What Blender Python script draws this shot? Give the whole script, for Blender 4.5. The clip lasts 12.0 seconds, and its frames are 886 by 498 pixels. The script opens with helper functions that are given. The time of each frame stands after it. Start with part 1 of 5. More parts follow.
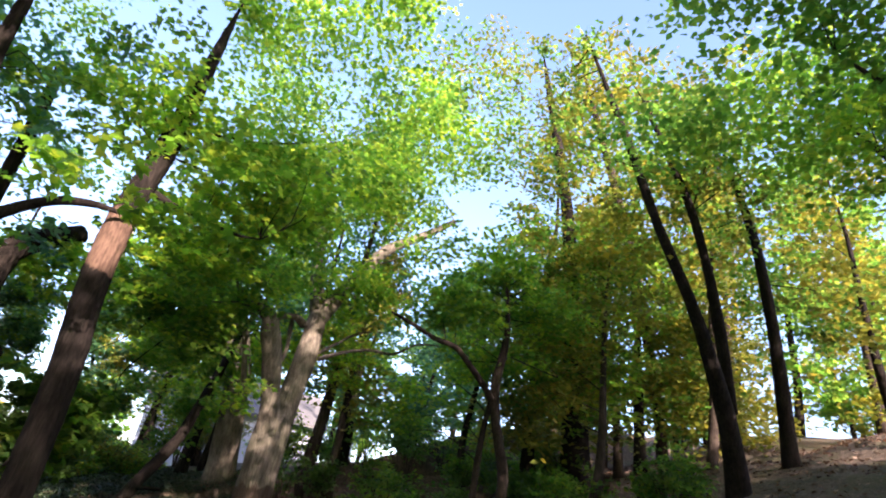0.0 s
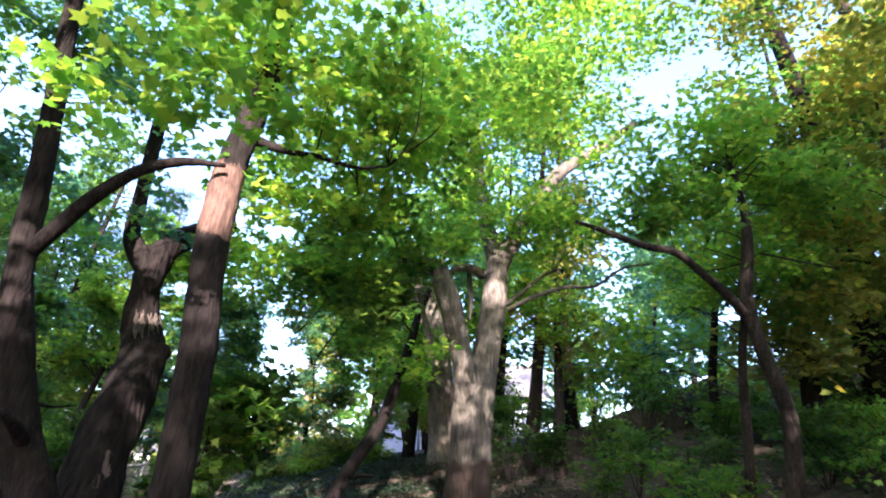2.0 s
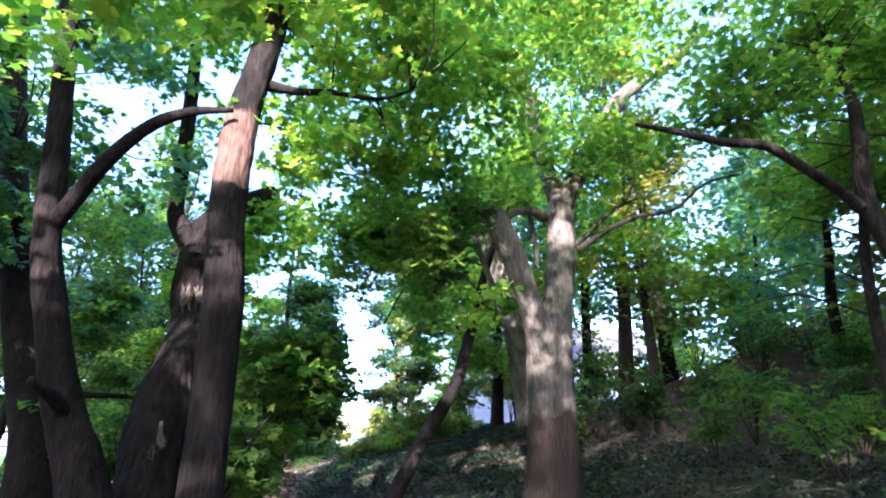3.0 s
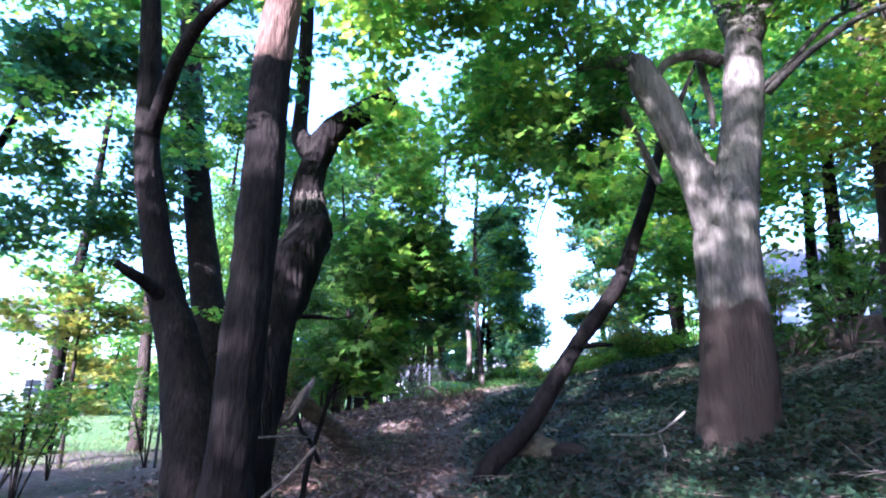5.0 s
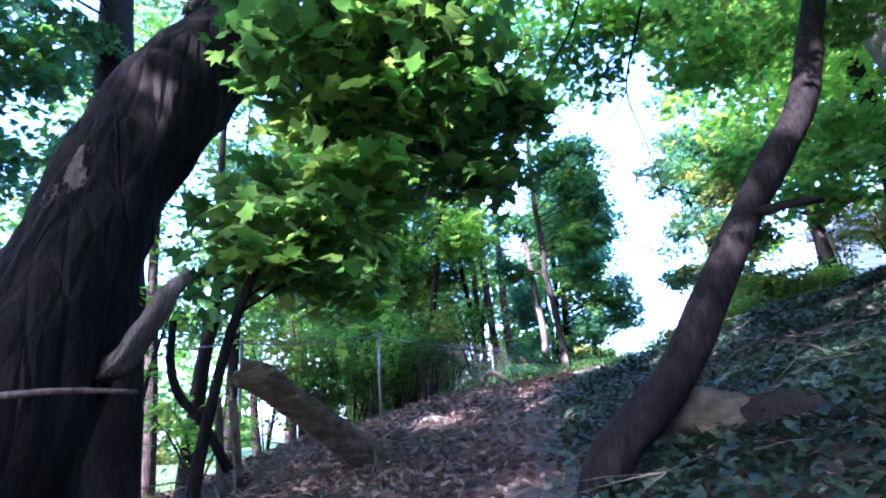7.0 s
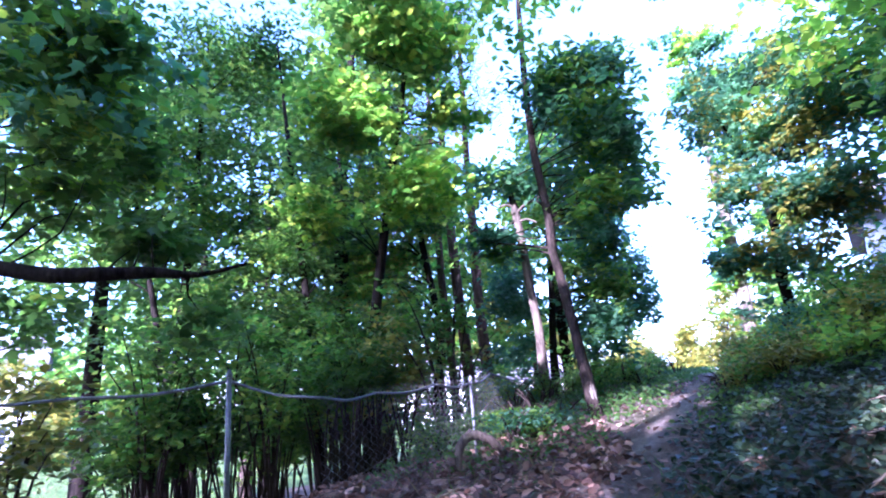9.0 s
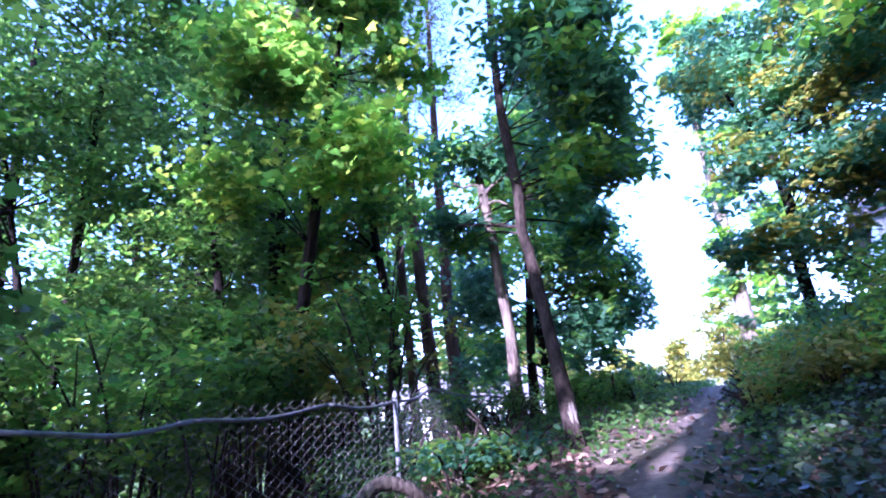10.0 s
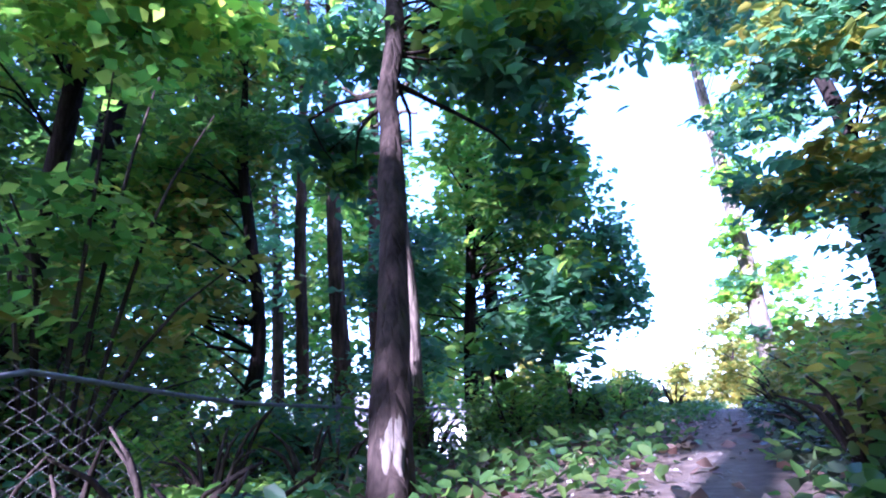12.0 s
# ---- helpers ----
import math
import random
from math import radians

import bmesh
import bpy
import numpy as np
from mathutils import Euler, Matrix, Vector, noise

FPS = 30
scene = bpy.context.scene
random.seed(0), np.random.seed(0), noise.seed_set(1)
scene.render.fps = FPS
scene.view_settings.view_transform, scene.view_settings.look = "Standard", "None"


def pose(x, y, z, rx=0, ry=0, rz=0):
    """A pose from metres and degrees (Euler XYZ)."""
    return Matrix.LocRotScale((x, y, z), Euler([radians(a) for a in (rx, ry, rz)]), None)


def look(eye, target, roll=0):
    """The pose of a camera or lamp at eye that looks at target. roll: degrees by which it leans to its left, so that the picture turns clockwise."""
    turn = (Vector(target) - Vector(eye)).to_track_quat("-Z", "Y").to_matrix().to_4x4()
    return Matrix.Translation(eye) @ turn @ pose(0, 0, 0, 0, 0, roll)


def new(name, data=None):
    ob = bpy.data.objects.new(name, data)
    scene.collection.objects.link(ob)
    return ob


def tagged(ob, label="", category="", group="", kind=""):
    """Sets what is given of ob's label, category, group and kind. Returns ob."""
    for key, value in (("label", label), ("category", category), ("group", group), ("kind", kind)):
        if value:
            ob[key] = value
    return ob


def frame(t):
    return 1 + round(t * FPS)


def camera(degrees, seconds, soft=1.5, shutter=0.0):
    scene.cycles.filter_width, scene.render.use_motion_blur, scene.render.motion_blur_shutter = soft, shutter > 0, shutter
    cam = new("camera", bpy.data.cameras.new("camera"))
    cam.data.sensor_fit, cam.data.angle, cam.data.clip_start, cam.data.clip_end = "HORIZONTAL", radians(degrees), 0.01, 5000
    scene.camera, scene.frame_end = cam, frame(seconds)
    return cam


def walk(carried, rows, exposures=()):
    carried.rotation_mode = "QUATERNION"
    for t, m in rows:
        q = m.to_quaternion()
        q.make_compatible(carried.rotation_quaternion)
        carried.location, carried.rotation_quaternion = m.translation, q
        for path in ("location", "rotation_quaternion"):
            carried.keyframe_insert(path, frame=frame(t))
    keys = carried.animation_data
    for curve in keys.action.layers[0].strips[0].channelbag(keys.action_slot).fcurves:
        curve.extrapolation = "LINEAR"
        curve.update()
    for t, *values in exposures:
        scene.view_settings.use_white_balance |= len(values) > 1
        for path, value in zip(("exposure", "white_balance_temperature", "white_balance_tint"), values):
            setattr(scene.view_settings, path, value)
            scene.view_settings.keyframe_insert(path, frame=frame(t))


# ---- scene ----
cam = camera(78.0, 12.0, soft=2.0)
PATH = [
    (0, (0.000, 0.000, 0.000), (1.494, 0.979, 0.900), 9.15),
    (0.5, (0.580, 0.146, 0.088), (1.982, 1.298, 0.927), 9.93),
    (1, (1.065, 0.420, 0.094), (2.365, 1.716, 0.889), 8.68),
    (1.5, (1.511, 0.809, 0.186), (2.702, 2.225, 0.945), 6.96),
    (2, (1.899, 1.221, 0.048), (2.982, 2.726, 0.797), 3.55),
    (2.5, (2.235, 1.549, -0.084), (3.222, 3.131, 0.640), 0.87),
    (2.7, (2.401, 1.633, -0.153), (3.343, 3.248, 0.557), 0.10),
    (4.3, (4.240, 1.809, -0.553), (4.457, 3.711, 0.027), 1.49),
    (4.5, (4.335, 1.950, -0.577), (4.489, 3.868, -0.033), 1.74),
    (5, (4.524, 2.415, -0.746), (4.547, 4.349, -0.238), 0.76),
    (5.5, (4.559, 3.151, -1.016), (4.494, 5.079, -0.488), -1.14),
    (6, (4.555, 4.046, -1.245), (4.439, 5.963, -0.685), -3.20),
    (6.5, (4.597, 5.047, -1.325), (4.436, 6.949, -0.729), -3.94),
    (7, (4.667, 5.995, -1.352), (4.475, 7.889, -0.741), -4.44),
    (7.2, (4.682, 6.314, -1.368), (4.467, 8.206, -0.754), -2.23),
    (8.8, (4.375, 9.583, -0.262), (4.297, 11.52, 0.232), -4.2),
    (9, (4.428, 9.942, -0.296), (4.362, 11.875, 0.217), -4.4),
    (9.5, (4.592, 10.815, -0.302), (4.558, 12.738, 0.246), -5.2),
    (10, (4.855, 11.572, -0.292), (4.831, 13.491, 0.273), -4.8),
    (10.5, (5.170, 12.273, -0.299), (5.140, 14.189, 0.274), -3.8),
    (11, (5.439, 12.957, -0.291), (5.412, 14.867, 0.301), -3.0),
    (11.5, (5.760, 13.520, -0.375), (5.690, 15.427, 0.221), -2.2),
    (12, (5.894, 14.293, -0.358), (5.863, 16.190, 0.275), -3.4),
]
walk(cam, [(t, look(eye, target, roll)) for t, eye, target, roll in PATH], exposures=[(0.0, 2.2, 6000, 27), (1.0, 2.5, 5800, 28), (2.7, 3.0, 5100, 29), (5.0, 3.25, 4500, 33), (6.5, 3.7, 4450, 38), (7.2, 3.65, 4450, 38), (8.8, 3.35, 4480, 50), (10.5, 3.1, 4400, 52), (12.0, 3.25, 4430, 50)])

# ---- daylight ----
SUN_FROM = Vector((-0.50, -0.78, 0.42)).normalized()
world = bpy.data.worlds.new("daylight")
scene.world = world
world.use_nodes = True
wn = world.node_tree.nodes
sky = wn.new("ShaderNodeTexSky")
sky.sky_type, sky.sun_disc = "NISHITA", False
sky.sun_elevation = math.asin(SUN_FROM.z)
sky.sun_rotation = math.atan2(SUN_FROM.x, SUN_FROM.y)
sky.air_density, sky.dust_density, sky.ozone_density = 1.0, 2.2, 1.0
wn["Background"].inputs["Strength"].default_value = 0.15
world.node_tree.links.new(sky.outputs["Color"], wn["Background"].inputs["Color"])
sun = new("sun", bpy.data.lights.new("sun", "SUN"))
sun.data.energy, sun.data.angle, sun.data.color = 4.6, radians(0.55), (1.0, 0.86, 0.66)
sun.matrix_world = SUN_FROM.to_track_quat("Z", "Y").to_matrix().to_4x4()


# ---- materials ----
def material(name):
    m = bpy.data.materials.new(name)
    m.use_nodes = True
    nt = m.node_tree
    return m, nt, nt.nodes, nt.nodes["Principled BSDF"]


def node(nt, kind, **inputs):
    n = nt.nodes.new(kind)
    for key, value in inputs.items():
        n.inputs[key.replace("_", " ")].default_value = value
    return n


def ramp(nt, fac, stops):
    n = nt.nodes.new("ShaderNodeValToRGB")
    els = n.color_ramp.elements
    while len(els) < len(stops):
        els.new(0.5)
    for e, (at, c) in zip(els, stops):
        e.position, e.color = at, (*c, 1)
    nt.links.new(fac, n.inputs["Fac"])
    return n.outputs["Color"]


def coords(nt, scale=(1, 1, 1), world_space=False):
    src = nt.nodes.new("ShaderNodeNewGeometry").outputs["Position"] if world_space else nt.nodes.new("ShaderNodeTexCoord").outputs["Object"]
    mp = nt.nodes.new("ShaderNodeMapping")
    mp.inputs["Scale"].default_value = scale
    nt.links.new(src, mp.inputs["Vector"])
    return mp.outputs["Vector"]


def noise_tex(nt, vec, scale, detail=4.0, rough=0.55):
    n = node(nt, "ShaderNodeTexNoise", Scale=scale, Detail=detail, Roughness=rough)
    nt.links.new(vec, n.inputs["Vector"])
    return n.outputs["Fac"]


def mix(nt, fac, a, b, mode="MIX"):
    n = nt.nodes.new("ShaderNodeMix")
    n.data_type, n.blend_type = "RGBA", mode
    for idx, v in ((0, fac), (6, a), (7, b)):
        if hasattr(v, "is_linked"):
            nt.links.new(v, n.inputs[idx])
        else:
            n.inputs[idx].default_value = v if idx == 0 else (*v, 1)
    return n.outputs[2]


def bump(nt, height, bsdf, strength=0.5, distance=0.02):
    n = node(nt, "ShaderNodeBump", Strength=strength, Distance=distance)
    nt.links.new(height, n.inputs["Height"])
    nt.links.new(n.outputs["Normal"], bsdf.inputs["Normal"])


def bark(name, dark, light, moss=(0.06, 0.075, 0.03), ridge=26.0, depth=0.025, mossy=0.25, rough=0.95, grain=(1, 1, 0.16)):
    m, nt, ns, b = material(name)
    v = coords(nt, grain)
    fine = noise_tex(nt, v, ridge, 6, 0.65)
    vo = node(nt, "ShaderNodeTexVoronoi", Scale=ridge * 0.8)
    vo.feature = "DISTANCE_TO_EDGE"
    nt.links.new(v, vo.inputs["Vector"])
    big = noise_tex(nt, coords(nt), 1.6, 4)
    tone = ramp(nt, fine, [(0.3, dark), (0.68, light)])
    blotch = ramp(nt, noise_tex(nt, coords(nt, (1, 1, 0.45)), 6.0, 5, 0.6), [(0.34, (0.55, 0.55, 0.56)), (0.66, (1.3, 1.27, 1.22))])
    tone = mix(nt, 1.0, tone, blotch, "MULTIPLY")
    stain = ramp(nt, big, [(0.42, (0, 0, 0)), (0.66, (mossy,) * 3)])
    nt.links.new(mix(nt, stain, tone, moss), b.inputs["Base Color"])
    h = mix(nt, 0.5, ramp(nt, vo.outputs["Distance"], [(0.0, (0, 0, 0)), (0.25, (1, 1, 1))]), fine)
    bump(nt, h, b, 0.55, depth)
    b.inputs["Roughness"].default_value = rough
    b.inputs["Specular IOR Level"].default_value = 0.06
    return m


def leafy(name, tones, glow, gloss=0.45, mixing=0.42):
    """Leaves: a tone for each leaf, light let through from the far side, a waxy sheen."""
    m, nt, ns, b = material(name)
    geo = nt.nodes.new("ShaderNodeNewGeometry")
    tone = ramp(nt, geo.outputs["Random Per Island"], [((i + 0.5) / len(tones), c) for i, c in enumerate(tones)])
    patch = ramp(nt, noise_tex(nt, coords(nt, world_space=True), 0.9, 3), [(0.36, (0.6, 0.58, 0.68)), (0.64, (1.4, 1.18, 1.1))])
    col = mix(nt, 1.0, tone, patch, "MULTIPLY")
    nt.links.new(col, b.inputs["Base Color"])
    b.inputs["Roughness"].default_value = gloss
    b.inputs["Specular IOR Level"].default_value = 0.35
    tr = nt.nodes.new("ShaderNodeBsdfTranslucent")
    nt.links.new(mix(nt, 1.0, col, glow, "MULTIPLY"), tr.inputs["Color"])
    ms = nt.nodes.new("ShaderNodeMixShader")
    ms.inputs["Fac"].default_value = mixing
    nt.links.new(b.outputs[0], ms.inputs[1])
    nt.links.new(tr.outputs[0], ms.inputs[2])
    nt.links.new(ms.outputs[0], ns["Material Output"].inputs["Surface"])
    return m


def plain(name, colour, rough=0.7, metal=0.0, vary=0.25, scale=9.0, relief=0.15):
    m, nt, ns, b = material(name)
    f = noise_tex(nt, coords(nt), scale, 5)
    nt.links.new(ramp(nt, f, [(0.3, tuple(c * (1 - vary) for c in colour)), (0.7, tuple(min(1, c * (1 + vary)) for c in colour))]), b.inputs["Base Color"])
    b.inputs["Roughness"].default_value, b.inputs["Metallic"].default_value = rough, metal
    bump(nt, f, b, relief, 0.01)
    return m


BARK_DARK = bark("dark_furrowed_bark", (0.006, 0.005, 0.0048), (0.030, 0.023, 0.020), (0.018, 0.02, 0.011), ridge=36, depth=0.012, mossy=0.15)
BARK_GREY = bark("grey_bark", (0.10, 0.08, 0.064), (0.24, 0.20, 0.16), ridge=34, depth=0.012, mossy=0.3)
BARK_BROWN = bark("brown_bark", (0.02, 0.015, 0.013), (0.075, 0.056, 0.045), (0.018, 0.02, 0.011), ridge=28, mossy=0.2)
BARK_PINE = bark("pine_bark", (0.035, 0.024, 0.02), (0.15, 0.085, 0.06), ridge=20, depth=0.03, mossy=0.1)
PALE_WOOD = bark("pale_splintered_wood", (0.10, 0.085, 0.07), (0.24, 0.21, 0.175), (0.08, 0.06, 0.05), ridge=30, depth=0.01, mossy=0.5, rough=0.8)
SCAR_WOOD = bark("scarred_wood", (0.06, 0.05, 0.042), (0.15, 0.128, 0.105), ridge=30, depth=0.01, mossy=0.3)
DEAD_WOOD = bark("dead_wood", (0.04, 0.03, 0.025), (0.19, 0.15, 0.118), ridge=30, depth=0.02, mossy=0.25)
LOG_WOOD = bark("rotting_log_wood", (0.026, 0.018, 0.014), (0.16, 0.115, 0.084), ridge=15, depth=0.03, mossy=0.35, grain=(0.5, 0.8, 1.1))
LEAF_BRIGHT = leafy("bright_maple_leaf", [(0.065, 0.150, 0.020), (0.085, 0.185, 0.022), (0.12, 0.21, 0.026), (0.18, 0.235, 0.028)], (3.4, 3.5, 2.0), 0.45, 0.6)
LEAF_MID = leafy("green_leaf", [(0.042, 0.112, 0.020), (0.056, 0.133, 0.023), (0.078, 0.153, 0.025), (0.11, 0.165, 0.028)], (3.5, 3.6, 2.2), 0.42, 0.58)
LEAF_DARK = leafy("dark_green_leaf", [(0.030, 0.078, 0.018), (0.042, 0.096, 0.021), (0.058, 0.108, 0.024)], (3.2, 3.3, 2.1), 0.4, 0.5)
# Yellow of the sun on far crowns and bushes is put into these tones.
LEAF_YELLOW = leafy("sun_yellow_leaf", [(0.15, 0.205, 0.033), (0.21, 0.24, 0.037), (0.29, 0.275, 0.042), (0.12, 0.185, 0.03)], (1.7, 1.6, 1.0))
# Blue-green leaves; part of the blue stands in for haze round sky gaps.
LEAF_COOL = leafy("hazy_blue_green_leaf", [(0.034, 0.095, 0.048), (0.044, 0.115, 0.055), (0.060, 0.135, 0.062)], (3.0, 3.3, 2.7), 0.38, 0.5)
NEEDLES = leafy("pine_needles", [(0.02, 0.05, 0.016), (0.038, 0.068, 0.018), (0.066, 0.08, 0.018)], (1.6, 1.6, 1.0), 0.5, 0.3)
IVY_LEAF = leafy("ivy_leaf", [(0.009, 0.026, 0.011), (0.015, 0.037, 0.015), (0.024, 0.048, 0.019), (0.045, 0.07, 0.033)], (1.3, 1.5, 1.0), 0.45, 0.2)
LITTER_LEAF = leafy("fallen_leaf", [(0.11, 0.068, 0.045), (0.18, 0.115, 0.078), (0.26, 0.175, 0.12), (0.34, 0.26, 0.185), (0.08, 0.05, 0.036)], (0.6, 0.5, 0.4), 0.7, 0.15)
GRASS_BLADE = leafy("grass_blade", [(0.05, 0.1, 0.03), (0.07, 0.12, 0.035), (0.10, 0.14, 0.045), (0.16, 0.15, 0.07)], (1.5, 1.5, 0.9), 0.55, 0.3)
BARK_OLD = bark("old_grey_bark", (0.075, 0.062, 0.05), (0.19, 0.162, 0.13), ridge=26, depth=0.03, mossy=0.3)


def lower_stain(m, height, dark):
    """Old bark lost round the foot of the trunk, with a ragged upper edge."""
    nt = m.node_tree
    b = nt.nodes["Principled BSDF"]
    col = b.inputs["Base Color"].links[0].from_socket
    sep = nt.nodes.new("ShaderNodeSeparateXYZ")
    nt.links.new(nt.nodes.new("ShaderNodeTexCoord").outputs["Object"], sep.inputs[0])
    ad = nt.nodes.new("ShaderNodeMath")
    ad.operation = "MULTIPLY_ADD"
    nt.links.new(noise_tex(nt, coords(nt, (1, 1, 0.4)), 3.5, 5), ad.inputs[0])
    ad.inputs[1].default_value = -1.1
    nt.links.new(sep.outputs["Z"], ad.inputs[2])
    edge = ramp(nt, ad.outputs[0], [(height - 0.04, (0.92, 0.92, 0.92)), (height + 0.04, (0, 0, 0))])
    nt.links.new(mix(nt, edge, col, dark), b.inputs["Base Color"])


lower_stain(BARK_OLD, 0.78, (0.055, 0.038, 0.028))


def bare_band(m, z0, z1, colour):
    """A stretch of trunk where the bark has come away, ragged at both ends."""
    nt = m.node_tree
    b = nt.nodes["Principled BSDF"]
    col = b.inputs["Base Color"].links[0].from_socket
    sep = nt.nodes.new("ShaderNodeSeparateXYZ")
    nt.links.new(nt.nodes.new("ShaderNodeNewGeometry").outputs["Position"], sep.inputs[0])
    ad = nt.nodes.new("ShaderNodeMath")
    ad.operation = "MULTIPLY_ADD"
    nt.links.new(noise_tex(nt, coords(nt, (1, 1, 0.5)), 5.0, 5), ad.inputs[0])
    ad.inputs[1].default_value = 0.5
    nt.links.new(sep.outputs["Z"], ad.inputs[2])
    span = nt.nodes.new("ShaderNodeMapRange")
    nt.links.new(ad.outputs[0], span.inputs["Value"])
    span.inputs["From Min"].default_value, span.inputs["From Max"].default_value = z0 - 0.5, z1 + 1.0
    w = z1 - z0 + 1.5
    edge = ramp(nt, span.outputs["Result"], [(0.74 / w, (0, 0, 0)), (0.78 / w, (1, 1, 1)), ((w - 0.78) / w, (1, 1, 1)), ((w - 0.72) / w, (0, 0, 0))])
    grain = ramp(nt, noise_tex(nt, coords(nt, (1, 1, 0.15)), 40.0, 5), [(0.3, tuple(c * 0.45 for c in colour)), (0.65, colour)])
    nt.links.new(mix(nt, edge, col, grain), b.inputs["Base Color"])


def bare_patch(m, centre, radii, colour, ragged=0.9):
    """A torn patch of pale wood on a trunk, ragged along its edge."""
    nt = m.node_tree
    b = nt.nodes["Principled BSDF"]
    col = b.inputs["Base Color"].links[0].from_socket
    mp = nt.nodes.new("ShaderNodeMapping")
    mp.vector_type = "TEXTURE"
    mp.inputs["Location"].default_value, mp.inputs["Scale"].default_value = centre, radii
    nt.links.new(nt.nodes.new("ShaderNodeNewGeometry").outputs["Position"], mp.inputs["Vector"])
    ln = nt.nodes.new("ShaderNodeVectorMath")
    ln.operation = "LENGTH"
    nt.links.new(mp.outputs["Vector"], ln.inputs[0])
    ad = nt.nodes.new("ShaderNodeMath")
    ad.operation = "MULTIPLY_ADD"
    nt.links.new(noise_tex(nt, coords(nt, (1, 1, 0.35)), 9.0, 6, 0.65), ad.inputs[0])
    ad.inputs[1].default_value = ragged
    nt.links.new(ln.outputs["Value"], ad.inputs[2])
    edge = ramp(nt, ad.outputs[0], [(0.90, (1, 1, 1)), (0.97, (0, 0, 0))])
    grain = ramp(nt, noise_tex(nt, coords(nt, (1, 1, 0.1)), 60.0, 4), [(0.3, tuple(c * 0.5 for c in colour)), (0.65, colour)])
    nt.links.new(mix(nt, edge, col, grain), b.inputs["Base Color"])


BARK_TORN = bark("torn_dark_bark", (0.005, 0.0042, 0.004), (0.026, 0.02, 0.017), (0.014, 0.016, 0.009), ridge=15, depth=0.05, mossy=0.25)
bare_patch(BARK_TORN, (2.79, 7.96, 0.14), (0.24, 0.36, 0.8), (0.15, 0.112, 0.085), 1.5)
bare_patch(BARK_TORN, (2.81, 8.03, -0.09), (0.2, 0.36, 0.7), (0.15, 0.112, 0.085), 1.5)
bare_patch(BARK_TORN, (2.72, 8.09, -0.30), (0.26, 0.36, 0.5), (0.15, 0.112, 0.085), 1.5)
BARK_SPLIT = bark("split_brown_bark", (0.015, 0.011, 0.0095), (0.055, 0.04, 0.032), (0.018, 0.02, 0.011), ridge=28, mossy=0.2)
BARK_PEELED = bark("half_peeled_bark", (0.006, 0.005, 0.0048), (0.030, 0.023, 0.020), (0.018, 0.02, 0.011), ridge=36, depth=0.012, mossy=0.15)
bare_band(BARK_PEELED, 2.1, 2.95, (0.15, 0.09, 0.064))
GALV = plain("galvanised_steel", (0.13, 0.13, 0.134), 0.6, 0.4, 0.35, 30)
RUSTY = plain("weathered_wire", (0.10, 0.094, 0.088), 0.6, 0.4, 0.35, 40)


# ---- lie of the land ----
TRAIL = [(-9, -5.2, -1.0), (-4, -2.4, -1.05), (0, 0, -1.15), (2.3, 1.4, -1.3), (4.2, 2.4, -1.75), (4.75, 4.0, -2.15),
         (4.7, 6.2, -2.2), (4.5, 8.7, -1.93), (4.52, 10.4, -1.68), (4.72, 12.2, -1.28), (5.1, 13.75, -0.96), (5.66, 14.79, -0.79), (6.35, 15.88, -0.6),
         (7.41, 18.07, -0.45), (9.38, 22.24, -0.29), (12.37, 28.29, -0.22), (26.0, 56.0, -0.22)]


def trail_frame(x, y):
    """Signed distance to the trail's middle (right of the walker is positive), and the trail's height there."""
    x, y = np.asarray(x, float), np.asarray(y, float)
    best, side, high = np.full(x.shape, 1e9), np.zeros(x.shape), np.zeros(x.shape)
    for (ax, ay, az), (bx, by, bz) in zip(TRAIL, TRAIL[1:]):
        ux, uy = bx - ax, by - ay
        f = np.clip(((x - ax) * ux + (y - ay) * uy) / (ux * ux + uy * uy), 0, 1)
        dx, dy = x - ax - f * ux, y - ay - f * uy
        d = np.hypot(dx, dy)
        near = d < best
        best = np.where(near, d, best)
        side = np.where(near, np.sign(dx * uy - dy * ux), side)
        high = np.where(near, az + f * (bz - az), high)
    return best * np.where(side == 0, 1, side), high


def ground_height(x, y):
    x, y = np.asarray(x, float), np.asarray(y, float)
    d, h = trail_frame(x, y)
    right = np.clip(d - 0.7, 0, None)
    rise = (0.34 + 0.1 * np.clip((7 - y) / 6.0, 0, 1) - 0.13 * np.clip((y - 9) / 2.5, 0, 1)) * right / (1 + (right / 26.0) ** 2) ** 0.5 * np.clip(1.15 - (y - 14) / 30.0, 0.25, 1.0)
    left = np.clip(-d - 0.8, 0, None)
    f = np.clip(left / 6.5, 0, 1)
    f = f * f * (3 - 2 * f)
    low = h * (1 - f) + np.minimum(h, -2.35) * f
    z = np.where(d > 0, h + rise, low)
    far = np.clip((np.hypot(x - 5, y - 10) - 45) / 60.0, 0, 1)
    z = z * (1 - far) + np.where(d > 0, 1.0, -2.0) * far
    bumps = 0.05 * np.sin(1.7 * x + 0.6 * y) * np.cos(1.3 * y - 0.4 * x) + 0.03 * np.sin(3.9 * x - 2.2 * y)
    return z + bumps * np.clip(np.abs(d) / 1.5, 0.15, 1)


# ---- building tools ----
def mesh_of(name, verts, faces, mats, smooth=True):
    me = bpy.data.meshes.new(name)
    me.from_pydata([tuple(v) for v in verts], [], faces)
    for m in mats if isinstance(mats, (list, tuple)) else [mats]:
        me.materials.append(m)
    me.polygons.foreach_set("use_smooth", [smooth] * len(me.polygons))
    return me


def part(name, me, parent=None, label=""):
    ob = new(name, me)
    ob.parent = parent
    return tagged(ob, label)


